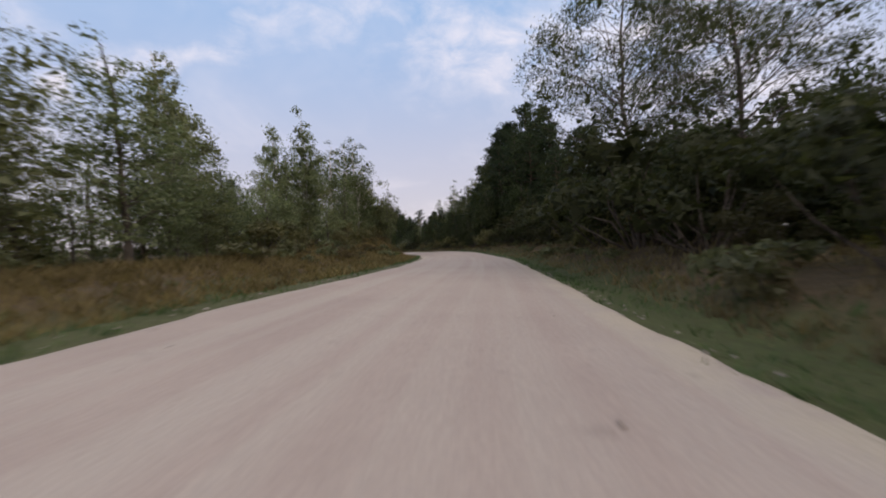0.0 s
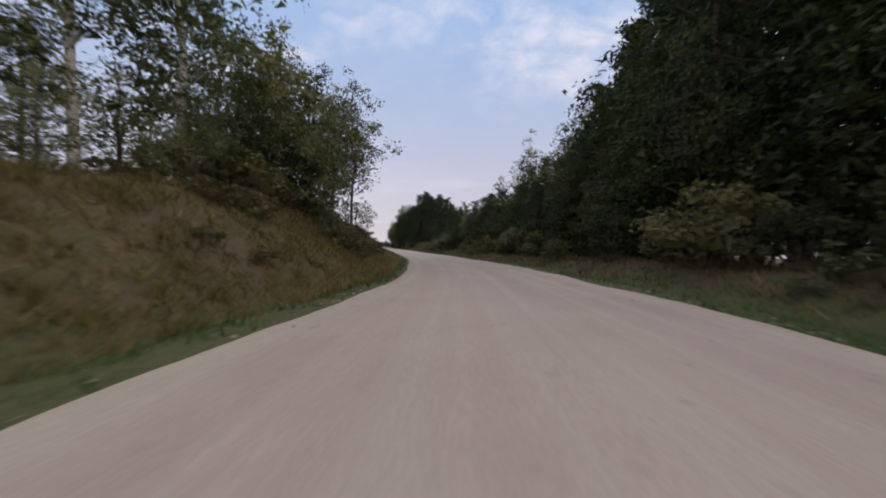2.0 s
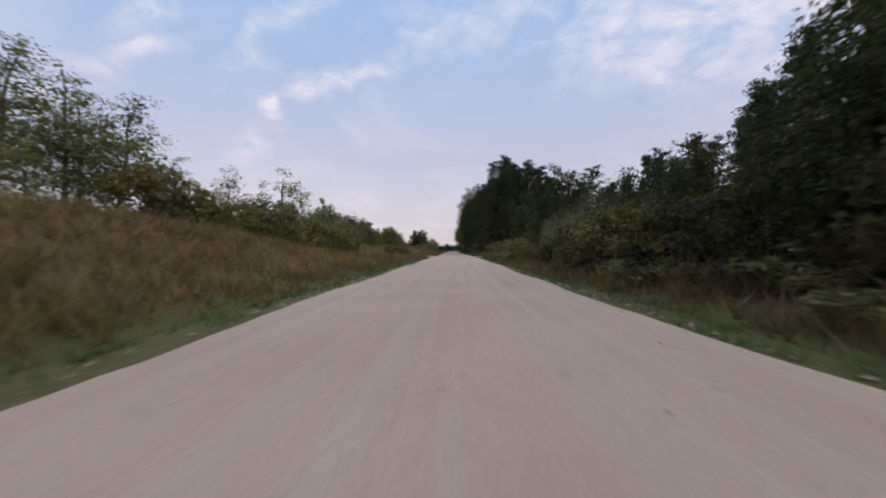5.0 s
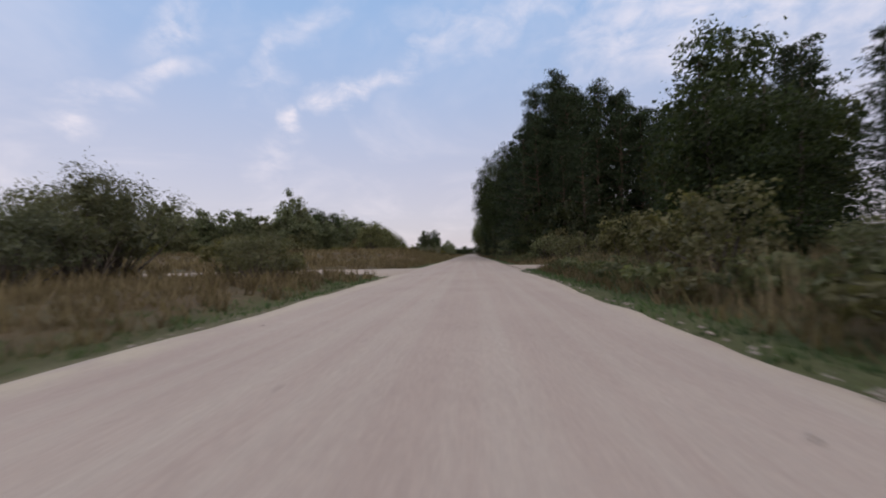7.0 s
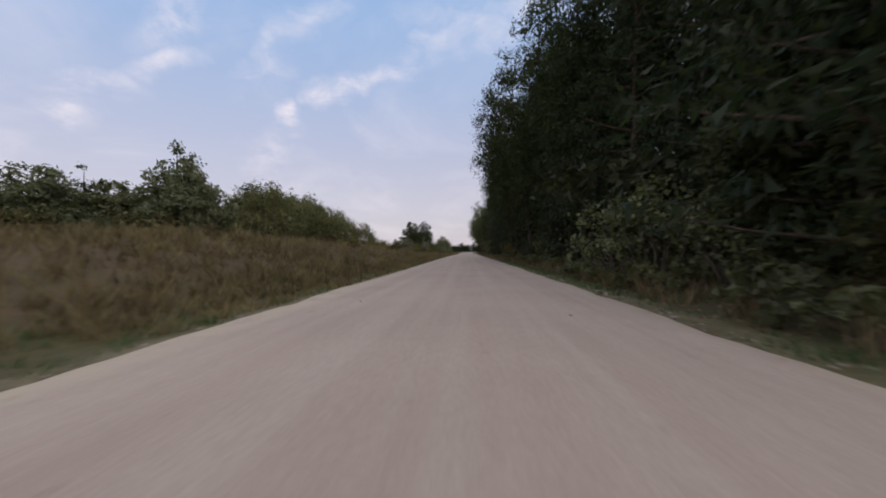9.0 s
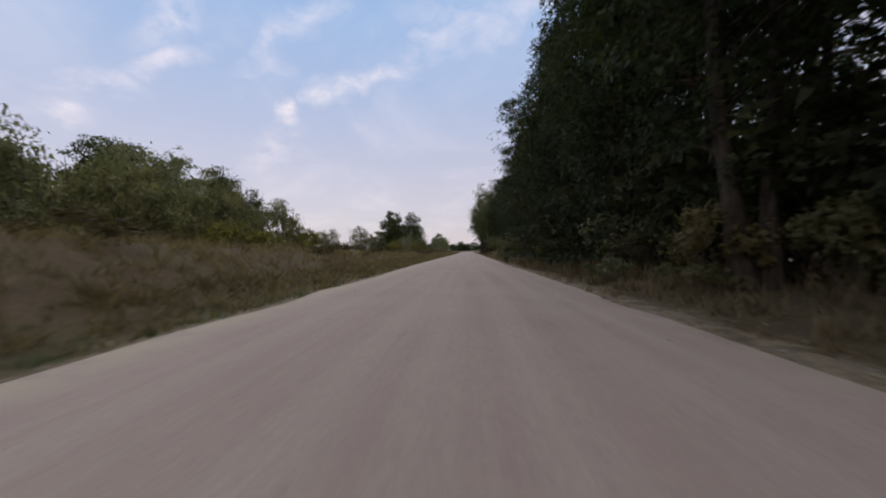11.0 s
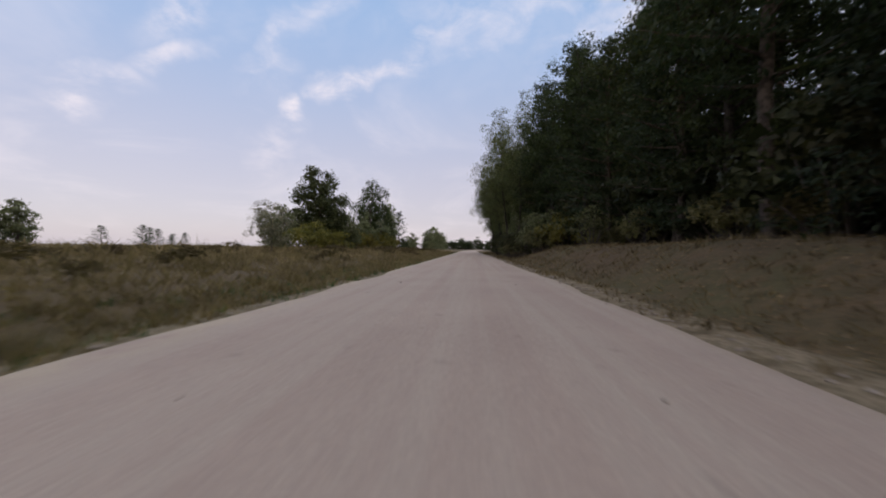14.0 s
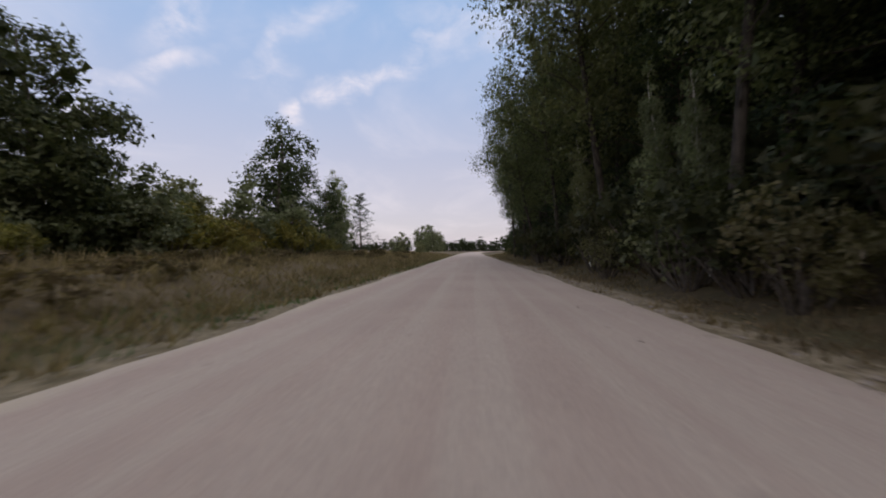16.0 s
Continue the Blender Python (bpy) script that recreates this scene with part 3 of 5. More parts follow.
def broad_tree(name, seed, H, base, width, masses, leaves, size, shape, leaf_mat, bark, label, droop=0.2, thick=0.017, rise=0.7, aspect=0.62, lobe=0.115, bend=0.03, bumps=7, stray=0.10, loose=0.7, squash=0.8, dense=0.11, core=2.2):
    """A leafy tree: trunk, limbs, twigs, and a crown of lumpy leaf masses at the limbs' ends."""
    rng = np.random.default_rng(seed)
    zs = np.linspace(0, 1, 9)
    sway = np.cumsum(rng.normal(0, bend, (9, 2)), 0) * H * zs[:, None] * 0.5
    trunk = np.column_stack([sway, zs * H * 0.93])
    pieces = [tube(trunk * np.array([1, 1, 0.93]), H * thick * (1.05 - zs) ** 0.8 * np.where(zs == 0, 1.35, 1) + 0.01, 7)]
    vs = np.linspace(0, 1, 60)
    outline = np.array([shape(v) for v in vs])
    share = np.cumsum(outline**1.4)
    heights = np.interp((np.arange(masses) + rng.uniform(0, 1, masses)) / masses, share / share[-1], vs)
    radii = H * lobe * rng.uniform(0.7, 1.3, masses) * (0.45 + 0.55 * np.array([shape(v) for v in heights]))
    each = np.maximum(8, leaves * radii**2 / (radii**2).sum()).astype(int)
    spots, ways, inner = [], [], []
    for k, v in enumerate(heights):
        az, R = k * 2.4 + rng.uniform(-0.5, 0.5), radii[k]
        reach = max(0.03 * H, width * shape(v) * math.sqrt(rng.uniform(0.10, 1.1)) - R * 0.6)
        zc = max(R * squash * 0.8, (base + (0.95 - base) * v) * H - R * 0.3)
        at = max(base * 0.8, zc / H - rise * reach * 0.55 / H - 0.02)
        p0 = np.array([np.interp(at, zs * 0.93, trunk[:, 0]), np.interp(at, zs * 0.93, trunk[:, 1]), min(at, 0.92) * H])
        c = np.array([np.interp(zc / H, zs * 0.93, trunk[:, 0]) + math.cos(az) * reach, np.interp(zc / H, zs * 0.93, trunk[:, 1]) + math.sin(az) * reach, zc])
        mid = (p0 + c) / 2 + np.array([0, 0, 0.10 * reach]) + rng.normal(0, 0.05, 3) * reach
        r0 = H * thick * 0.36 * (1 - 0.75 * at)
        pieces.append(tube(np.array([p0, mid, c]), [r0, r0 * 0.6, r0 * 0.25 + 0.004], 4))
        for j in range(2):
            tip = c + unit(rng.normal(0, 1, 3) + np.array([0, 0, 0.5])) * R * 0.8
            pieces.append(tube(np.array([mid, (mid + tip) / 2 + rng.normal(0, 0.04, 3) * R, tip]), [r0 * 0.4, r0 * 0.25, 0.005], 3))
        p, w = mass(rng, c, np.array([R, R, R * squash]), each[k], bumps, 0.5, stray)
        p[:, 2] -= droop * R * 0.5 * rng.uniform(0, 1, len(p)) ** 2
        spots.append(p)
        ways.append(w)
        inner.append(heart(rng, c, np.array([R, R, R * squash]), int(each[k] * dense)))
    P = np.concatenate(spots)
    P[:, 2] = np.where(P[:, 2] < 0.1, rng.uniform(0.1, 0.9, len(P)), P[:, 2])
    Q = np.concatenate(inner)
    leaf = joined([cards(rng, P, np.concatenate(ways), size, aspect, droop * 1.6, loose=loose), cards(rng, Q, rng.normal(0, 1, Q.shape), size * core, 0.7)])
    return plant(name, joined(pieces), bark, leaf, leaf_mat, label, "tree", H)


def spruce_tree(name, seed, H, width, step, label, low=0.06, dense=38, blade=0.0215, slim=0.3):
    """Drooping boughs in tiers, dense and dark."""
    rng = np.random.default_rng(seed)
    zs = np.linspace(0, 1, 7)
    pieces = [tube(np.column_stack([rng.normal(0, 0.03, 7), rng.normal(0, 0.03, 7), zs * H]), H * 0.013 * (1.03 - zs) + 0.01, 7)]
    spots, ways = [], []
    z = H * low
    while z < H * 0.985:
        v = z / H
        tier = rng.uniform(0.72, 1.15)
        n = 6 if v < 0.8 else 5
        for k in range(n):
            if rng.uniform() < 0.10:
                continue
            reach = (width * (1 - v) ** 0.7 + 0.25) * tier * rng.uniform(0.7, 1.2)
            az = k * 2 * math.pi / n + z * 2.1 + rng.uniform(-0.35, 0.35)
            s = np.linspace(0, 1, 4)[:, None]
            dip = (0.42 * (1 - v) - 0.12) * reach
            limb = np.array([0, 0, z]) + np.array([math.cos(az) * reach, math.sin(az) * reach, 0]) * s + np.array([0, 0, 1.0]) * (-dip * s + dip * 0.55 * s**3)
            if k % 2 == 0:
                pieces.append(tube(limb[[0, 1, 3]], [0.012 + 0.02 * (1 - v), 0.012, 0.005], 3))
            m = max(5, int(dense * (0.35 + reach / width)))
            f = rng.uniform(0.03, 1, (m, 1)) ** 0.75 * 1.04
            pos = np.array([np.interp(f[:, 0], s[:, 0], limb[:, i]) for i in range(3)]).T
            out = np.array([[math.cos(az), math.sin(az), 0.0]])
            across = np.array([[-math.sin(az), math.cos(az), 0.0]])
            side = np.clip(rng.normal(0, 0.19, (m, 1)), -0.36, 0.36)
            hang = np.abs(rng.normal(0, 0.22, (m, 1)))
            spots.append(pos + across * side * reach * (1.12 - f * 0.85) + np.array([[0, 0, 1.0]]) * (0.03 - hang))
            ways.append(np.concatenate([np.repeat(out, m, 0) + across * rng.normal(0, 0.6, (m, 1)), np.repeat(out * 0.5, m, 0) + across * side * 2 + np.array([[0, 0, 1.0]]) * (0.9 - hang * 2)], 1))
        z += step * rng.uniform(0.75, 1.25) * (1.1 - 0.5 * v)
    W = np.concatenate(ways)
    leaf = cards(rng, np.concatenate(spots), unit(W[:, 3:]), H * blade, slim, 0.5, W[:, :3] * 1.4, 0.5)
    return plant(name, joined(pieces), M["dark_bark"], leaf, M["needle"], label, "tree", H)


def pine_tree(name, seed, H, base, width, limbs, leaves, label, thick=0.013, needle=0.0185, tuft=0.046, point=1.6, tufts=7, bark="pine_bark"):
    """A pine: irregular limbs that bend up at their ends, each with flat rounded tufts of needles."""
    rng = np.random.default_rng(seed)
    zs = np.linspace(0, 1, 8)
    sway = np.cumsum(rng.normal(0, 0.012, (8, 2)), 0) * H * 0.5
    trunk = np.column_stack([sway, zs * H * 0.96])
    pieces = [tube(trunk, H * thick * (1.06 - zs) ** 0.7 + 0.01, 7)]
    spots, ways = [], []
    for k in range(limbs):
        v = (k + rng.uniform(0, 0.8)) / limbs
        u = base + (0.97 - base) * v
        reach = width * (0.20 + 0.80 * min(1, (1 - v) * point)) * (0.72 + 0.28 * min(1, v * 5)) * rng.uniform(0.62, 1.15)
        az = k * 2.4 + rng.uniform(-0.5, 0.5)
        s = np.linspace(0, 1, 4)[:, None]
        p0 = np.array([np.interp(u, zs * 0.96, trunk[:, 0]), np.interp(u, zs * 0.96, trunk[:, 1]), u * H])
        limb = p0 + np.array([math.cos(az), math.sin(az), -0.05 + 0.5 * v]) * reach * s + np.array([0, 0, 0.20 * reach]) * s**2
        pieces.append(tube(limb, np.linspace(H * 0.0042, 0.01, 4), 4))
        for j in range(tufts):
            w = 0.25 + 0.8 * (j + rng.uniform()) / tufts
            c = np.array([np.interp(min(w, 1), s[:, 0], limb[:, i]) for i in range(3)]) + rng.normal(0, 1, 3) * reach * np.array([0.15, 0.15, 0.05])
            m = max(5, int(leaves / (limbs * tufts) * rng.uniform(0.6, 1.4)))
            d = unit(rng.normal(0, 1, (m, 3)))
            d[:, 2] = np.where(d[:, 2] < -0.4, -d[:, 2], d[:, 2])
            r = tuft * H * rng.uniform(0.65, 1.25) * (1 - np.abs(rng.normal(0, 0.25, (m, 1))))
            spots.append(c + d * r * np.array([1, 1, 0.6]))
            ways.append(unit(d * np.array([0.8, 0.8, 1]) + np.array([0, 0, 0.35])))
    leaf = cards(rng, np.concatenate(spots), np.concatenate(ways), H * needle, 0.32, -0.35, loose=1.0)
    return plant(name, joined(pieces), M[bark], leaf, M["pine_needle"], label, "tree", H)


def shrub(name, seed, H, width, stems, leaves, size, leaf_mat, label, droop=0.1, aspect=0.6, whole=False, stray=0.12, flat=0.45, bumps=5, loose=0.75):
    """A many-stemmed bush: an uneven dome of leaf masses on bare stems."""
    rng = np.random.default_rng(seed)
    pieces, spots, ways, inner = [], [], [], []
    for k in range(stems):
        az, u = k * 2.4 + rng.uniform(-0.4, 0.4), math.sqrt((k + 0.5) / stems)
        low = k % 3 == 2
        out = width * 0.40 * u * rng.uniform(0.8, 1.15)
        zc = H * (0.28 if low else rng.uniform(0.55, 0.84) * (1 - flat * u**2))
        c = np.array([math.cos(az) * out, math.sin(az) * out, zc])
        foot = np.array([math.cos(az), math.sin(az), 0]) * out * 0.2 - np.array([0, 0, 0.05])
        mid = foot * 0.5 + c * 0.5 + rng.normal(0, 0.04, 3) * H
        if k == 0 or H > 1.5:
            pieces.append(tube(np.array([foot, mid, c]), [0.012 * H, 0.009 * H, 0.005], 3))
        rad = np.array([0.17 * width, 0.17 * width, 0.19 * H]) * rng.uniform(0.75, 1.25)
        p, w = mass(rng, c, rad, int(leaves / stems), bumps, 0.55, stray)
        spots.append(p)
        ways.append(w)
        if not whole:
            inner.append(heart(rng, c, rad, int(leaves / stems * 0.1)))
    P = np.concatenate(spots)
    P[:, 2] = np.where(P[:, 2] < 0.05, rng.uniform(0.03, 0.12, len(P)) * H, P[:, 2])
    leaf = cards(rng, P, np.concatenate(ways), size, aspect, droop, whole=whole, loose=loose)
    if inner:
        Q = np.concatenate(inner)
        leaf = joined([leaf, cards(rng, Q, rng.normal(0, 1, Q.shape), size * 2.2, 0.7)])
    return plant(name, joined(pieces), M["bark"], leaf, leaf_mat, label, "shrub", H)


def rounded(v):
    return max(0.12, math.sin(math.pi * (0.16 + 0.8 * v))) ** 0.7


def high(v):
    return max(0.2, 0.75 + 0.35 * math.sin(math.pi * v) - 0.55 * v**3) * min(1.0, 0.38 + 1.5 * v)


def ovate(v):
    return max(0.10, (1 - v) ** 0.75 * (0.45 + 1.1 * min(v * 2.2, 1)))


def spreading(v):
    return max(0.2, 0.75 + 0.35 * math.sin(math.pi * v) - 0.55 * v**3)


KINDS = {}


def kind(key, makers):
    protos = [f() for f in makers]
    KINDS[key] = dict(protos=protos, used=[False] * len(makers), n=0, label=[p["label"] for p in protos])


GROUPS = dict(spruce="forest spruces", backspruce="forest spruces", pine="forest pines", pine_low="forest pines", leanpine="leaning pines", pine_tall="forest pines", midpine="forest pines", backpine="forest pines", oak="field trees", leafy="broadleaf trees", tallleaf="broadleaf trees",
              backwood="broadleaf trees", birch="birches", airy="birches", sprig="birches", tallbirch="birches", aspen="young airy trees", alder="bushy trees", young="young airy trees", overhang="bushy trees", shrub="roadside shrubs", willow="willow bushes", yellow="yellow shrubs", sapling="pine saplings", weed="roadside weeds", hazel="hazel bushes", grove="trees of the field wood", thicket="dark undergrowth", bush="field bushes", palewillow="pale willow trees", heath="heath clumps")


def put(key, x, y, h, label="", turn=None, wide=1.0, lean=(0.0, 0.0), which=None, sink=0.05):
    """Stand a plant of a kind on the ground, h metres tall."""
    K = KINDS[key]
    r = random.Random(int(x * 131 + y * 977 + h * 31))
    i = which if which is not None else K["n"] % len(K["protos"])
    K["n"] += 1
    ob = K["protos"][i]
    nominal = NOMINAL[key]
    s = h / nominal
    m = pose(x, y, float(ground_z(x, y)) - sink, lean[0], lean[1]) @ pose(0, 0, 0, 0, 0, r.uniform(0, 360) if turn is None else turn) @ Matrix.Diagonal((s * wide, s * wide, s, 1))
    if not K["used"][i]:
        K["used"][i] = True
        ob.matrix_basis = m
        return tagged(ob, label, group=GROUPS[key])
    keep = ob.scale.copy()
    ob.scale = (1, 1, 1)
    c = copy_thing(ob, m)
    ob.scale = keep
    return tagged(c, label or K["label"][i], group=GROUPS[key])


NOMINAL = dict(spruce=18, pine=18, pine_low=14, pine_tall=23, oak=16, leafy=15, birch=15, airy=15, sprig=8, aspen=11, alder=14, shrub=3, willow=4.5, sapling=3.5, yellow=3, backwood=15, backspruce=18, midpine=24, backpine=24, leanpine=19, tallleaf=23, tallbirch=24, overhang=15, weed=0.9, young=9, hazel=3.5, grove=14, thicket=5, bush=9, palewillow=5.5, heath=0.9)

kind("spruce", [lambda i=i: spruce_tree("spruce_tree", 10 + i, 18, 3.3 + 0.35 * i, 0.55, "tall dark green spruce with drooping boughs at the forest edge", dense=54, blade=0.0155, slim=0.34) for i in range(3)])
kind("pine", [lambda i=i: pine_tree("pine_tree", 20 + i, 18, 0.28, 3.5, 34, 7500, "tall dark pine with an orange upper trunk") for i in range(3)])
kind("pine_low", [lambda i=i: pine_tree("pine_tree", 30 + i, 14, 0.03, 3.5, 42, 6600, "dark bushy pine branched to the ground", 0.013, 0.021, 0.044, 1.3) for i in range(3)])
kind("pine_tall", [lambda i=i: pine_tree("pine_tree", 36 + i, 23, 0.06, 4.5, 58, 17000, "tall dark pine with layered boughs at the forest edge", 0.009, 0.0135, 0.040, 1.4) for i in range(3)])
kind("midpine", [lambda i=i: pine_tree("pine_tree", 240 + i, 24, 0.12, 4.6, 50, 5200, "tall dark pine standing in the forest", 0.009, 0.0275, 0.042, 1.4) for i in range(3)])
kind("backpine", [lambda i=i: pine_tree("pine_tree", 45 + i, 24, 0.10, 4.8, 34, 3600, "dark pine deep in the forest", 0.010, 0.030, 0.046, 1.4) for i in range(2)])
# the oak takes the lighter alder leaf in place of haze before it
kind("oak", [lambda i=i: broad_tree("oak_tree", 40 + i, 16, 0.05, 5.2, 44, 22000, 0.31, spreading, M["alder_leaf"], M["bark"], "large dark green broadleaf tree standing in a field", lobe=0.125) for i in range(1)])
kind("leafy", [lambda i=i: broad_tree("broadleaf_tree", 50 + i, 15, 0.0, 3.7, 22, 8500, 0.27, rounded, M["oak_leaf"], M["bark"], "dense dark green broadleaf tree at the forest edge", rise=0.5, lobe=0.14, dense=0.14, core=1.6) for i in range(3)])
kind("birch", [lambda i=i: broad_tree("birch_tree", 60 + i, 15, 0.16, 2.9, 40, 9000, 0.19, ovate, M["birch_leaf"], M["birch_bark"], "slender birch with white bark and light green leaves", droop=0.5, thick=0.009, rise=1.1, lobe=0.082, stray=0.2, loose=1.0) for i in range(3)])
kind("airy", [lambda i=i: broad_tree("birch_tree", 65 + i, 15, 0.18, 3.0, 46, 6500, 0.15, ovate, M["airy_leaf"], M["birch_bark"], "tall airy birch with thin drooping twigs", droop=0.6, thick=0.008, rise=1.1, lobe=0.070, stray=0.3, loose=1.2, bumps=5) for i in range(2)])
kind("sprig", [lambda i=i: broad_tree("birch_tree", 68 + i, 8, 0.30, 1.7, 40, 3800, 0.11, ovate, M["airy_leaf"], M["bark"], "thin airy young birch with sparse leaves", droop=0.4, thick=0.0055, rise=1.1, lobe=0.068, stray=0.35, loose=1.2, bumps=5, dense=0.0) for i in range(2)])
kind("aspen", [lambda i=i: broad_tree("aspen_tree", 70 + i, 11, 0.10, 2.5, 40, 6200, 0.125, ovate, M["birch_leaf"], M["bark"], "young airy tree with yellowish green leaves", droop=0.2, thick=0.009, rise=1.0, lobe=0.088, stray=0.2, loose=0.9) for i in range(3)])
kind("alder", [lambda i=i: broad_tree("alder_tree", 80 + i, 14, 0.0, 3.4, 26, 5600, 0.25, spreading, M["alder_leaf"], M["bark"], "bushy grey-green tree leaning towards the road", droop=0.35, thick=0.012, rise=0.7, lobe=0.11, stray=0.18) for i in range(3)])
kind("young", [lambda i=i: broad_tree("broadleaf_tree", 86 + i, 9, 0.0, 2.7, 28, 4200, 0.17, rounded, M["young_leaf"], M["bark"], "young bushy tree with light olive green leaves", droop=0.2, thick=0.012, rise=0.7, lobe=0.115, stray=0.3, loose=1.0, dense=0.03) for i in range(3)])
kind("shrub", [lambda i=i: shrub("shrub", 90 + i, 3, 3.6, 13, 1600, 0.18, M["shrub_leaf"], "dense green shrub with small leaves by the roadside") for i in range(4)])
kind("willow", [lambda i=i: shrub("willow_bush", 100 + i, 4.5, 5.2, 24, 7500, 0.125, M["willow_leaf"], "pale silvery green willow bush", aspect=0.38, stray=0.2) for i in range(2)])
kind("yellow", [lambda i=i: shrub("yellow_shrub", 110 + i, 3, 3.8, 16, 2800, 0.14, M["yellow_leaf"], "yellow-green rounded shrub in dry grass", stray=0.08) for i in range(2)])
kind("bush", [lambda i=i: shrub("field_bush", 115 + i, 9, 13, 30, 9000, 0.28, M["field_leaf"], "wide rounded yellow-green bush in the field", stray=0.05) for i in range(2)])
kind("palewillow", [lambda i=i: broad_tree("willow_tree", 118 + i, 5.5, 0.22, 2.2, 34, 6500, 0.12, rounded, M["silver_leaf"], M["bark"], "small airy willow tree with thin silvery leaves", droop=0.3, thick=0.011, rise=0.9, aspect=0.5, lobe=0.14, stray=0.25, loose=1.2) for i in range(2)])
kind("heath", [lambda i=i: shrub("heath_clump", 125 + i, 0.9, 1.5, 8, 420, 0.10, M["heath_leaf"], "low olive brown heath clump in the field", stray=0.3) for i in range(3)])
kind("sapling", [lambda i=i: pine_tree("pine_sapling", 120 + i, 3.5, 0.06, 1.4, 30, 3200, "young bushy pine on a grassy bank", 0.013, 0.034, 0.068, 1.3) for i in range(2)])
kind("backwood", [lambda i=i: broad_tree("broadleaf_tree", 130 + i, 15, 0.0, 4.0, 14, 2000, 0.60, rounded, M["oak_leaf"], M["bark"], "dark broadleaf tree deep in the wood", rise=0.5, lobe=0.15, bumps=5) for i in range(3)])
kind("backspruce", [lambda i=i: spruce_tree("spruce_tree", 140 + i, 18, 3.5, 1.0, "dark spruce deep in the forest", low=0.03, dense=19, blade=0.034, slim=0.4) for i in range(2)])
kind("leanpine", [lambda i=i: pine_tree("leaning_pine", 150 + i, 19, 0.55, 3.0, 20, 3600, "slender pine leaning out of the forest towards the road", 0.0085, bark="pale_bark") for i in range(2)])
kind("tallleaf", [lambda i=i: broad_tree("broadleaf_tree", 160 + i, 23, 0.14, 4.6, 52, 17000, 0.19, high, M["oak_leaf"], M["dark_bark"], "tall dark green broadleaf tree walling the road", rise=0.45, thick=0.011, lobe=0.076, stray=0.2, dense=0.22, core=1.5) for i in range(3)])
kind("tallbirch", [lambda i=i: broad_tree("alder_tree", 170 + i, 24, 0.20, 4.2, 52, 17000, 0.17, high, M["tall_leaf"], M["dark_bark"], "tall grey-green alder overhanging the road", droop=0.3, thick=0.0065, rise=0.7, lobe=0.072, stray=0.28, loose=1.0, dense=0.16, core=1.5) for i in range(2)])
kind("overhang", [lambda i=i: broad_tree("willow_tree", 180 + i, 15, 0.34, 5.4, 72, 24000, 0.145, spreading, M["alder_leaf"], M["bark"], "spreading willow whose twigs hang over the road", droop=0.9, thick=0.009, rise=0.8, aspect=0.40, lobe=0.070, stray=0.35, loose=1.2, dense=0.02) for i in range(1)])
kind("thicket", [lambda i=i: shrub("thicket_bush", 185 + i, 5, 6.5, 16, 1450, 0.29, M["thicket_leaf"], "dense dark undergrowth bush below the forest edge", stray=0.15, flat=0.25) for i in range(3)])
kind("weed", [lambda i=i: shrub("weed_clump", 190 + i, 0.9, 1.1, 8, 230, 0.12, M["weed_leaf"], "knee-high pale green weeds beside the verge", aspect=0.7, stray=0.35) for i in range(3)])
kind("hazel", [lambda i=i: shrub("hazel_bush", 200 + i, 3.5, 3.6, 16, 1300, 0.16, M["weed_leaf"], "leafy hazel bush with pale green leaves under the trees", aspect=0.7, whole=True, stray=0.3) for i in range(2)])
kind("grove", [lambda i=i: broad_tree("grove_tree", 210 + i, 14, 0.0, 4.2, 18, 2900, 0.54, rounded, M["hazy_grove_leaf"], M["bark"], "dense tree of the wood behind the field, its grey-green paled as by haze", rise=0.4, lobe=0.15, stray=0.25, loose=1.0) for i in range(4)])


def top(key, x, y, z, **more):
    """The same, with the height of the tip above the road."""
    return put(key, x, y, max(0.6, z - float(ground_z(x, y))), **more)


r = random.Random(5)
# ---- left of the bend: young airy trees over a grassy rise ----
for x, y, z in ((-29.6, -139, 6.5), (-28.6, -135.5, 8.5), (-26, -119.6, 15.0), (-22.5, -119, 11.5), (-12.6, -97.7, 11.4), (-33, -148, 8), (-36, -155, 8.5)):
    top("aspen", x, y, z)
for x, y, z in ((-33.8, -145.9, 13.2), (-27.0, -125.2, 18.0), (-29.2, -128.0, 15.0)):
    top("birch", x, y, z, wide=0.9)
for x, y, z in ((-11.2, -93.4, 13.5), (-12.4, -95.6, 12.6), (-13.0, -92.0, 13.0)):
    top("sprig", x, y, z, wide=1.15)
for x, y, z in ((-30.5, -135.4, 9.4), (-33, -139, 7.6)):
    top("young", x, y, z, wide=0.9)
for x, y, z in ((-20.6, -106.0, 19.6), (-24.0, -114.5, 17.5), (-18.7, -102.5, 21.4)):
    top("airy", x, y, z, wide=1.25)
for x, y, z in ((-34, -138, 9), (-31, -131, 9.5), (-29, -124, 9), (-27, -116, 7.2), (-25, -108, 7.4), (-22, -99, 9.0), (-20, -92, 10), (-38, -146, 8), (-43, -152, 9), (-19, -86, 8)):
    top("young", x, y, z, wide=1.2)
for x, y, z in ((-24, -134, 3.4), (-22.4, -128, 3.6), (-20.5, -121, 4.2), (-18.6, -113, 5), (-17.4, -106, 5.4), (-27.5, -143, 3), (-15.6, -97, 5.6), (-15.2, -90.5, 5.8)):
    top("shrub", x, y, z)
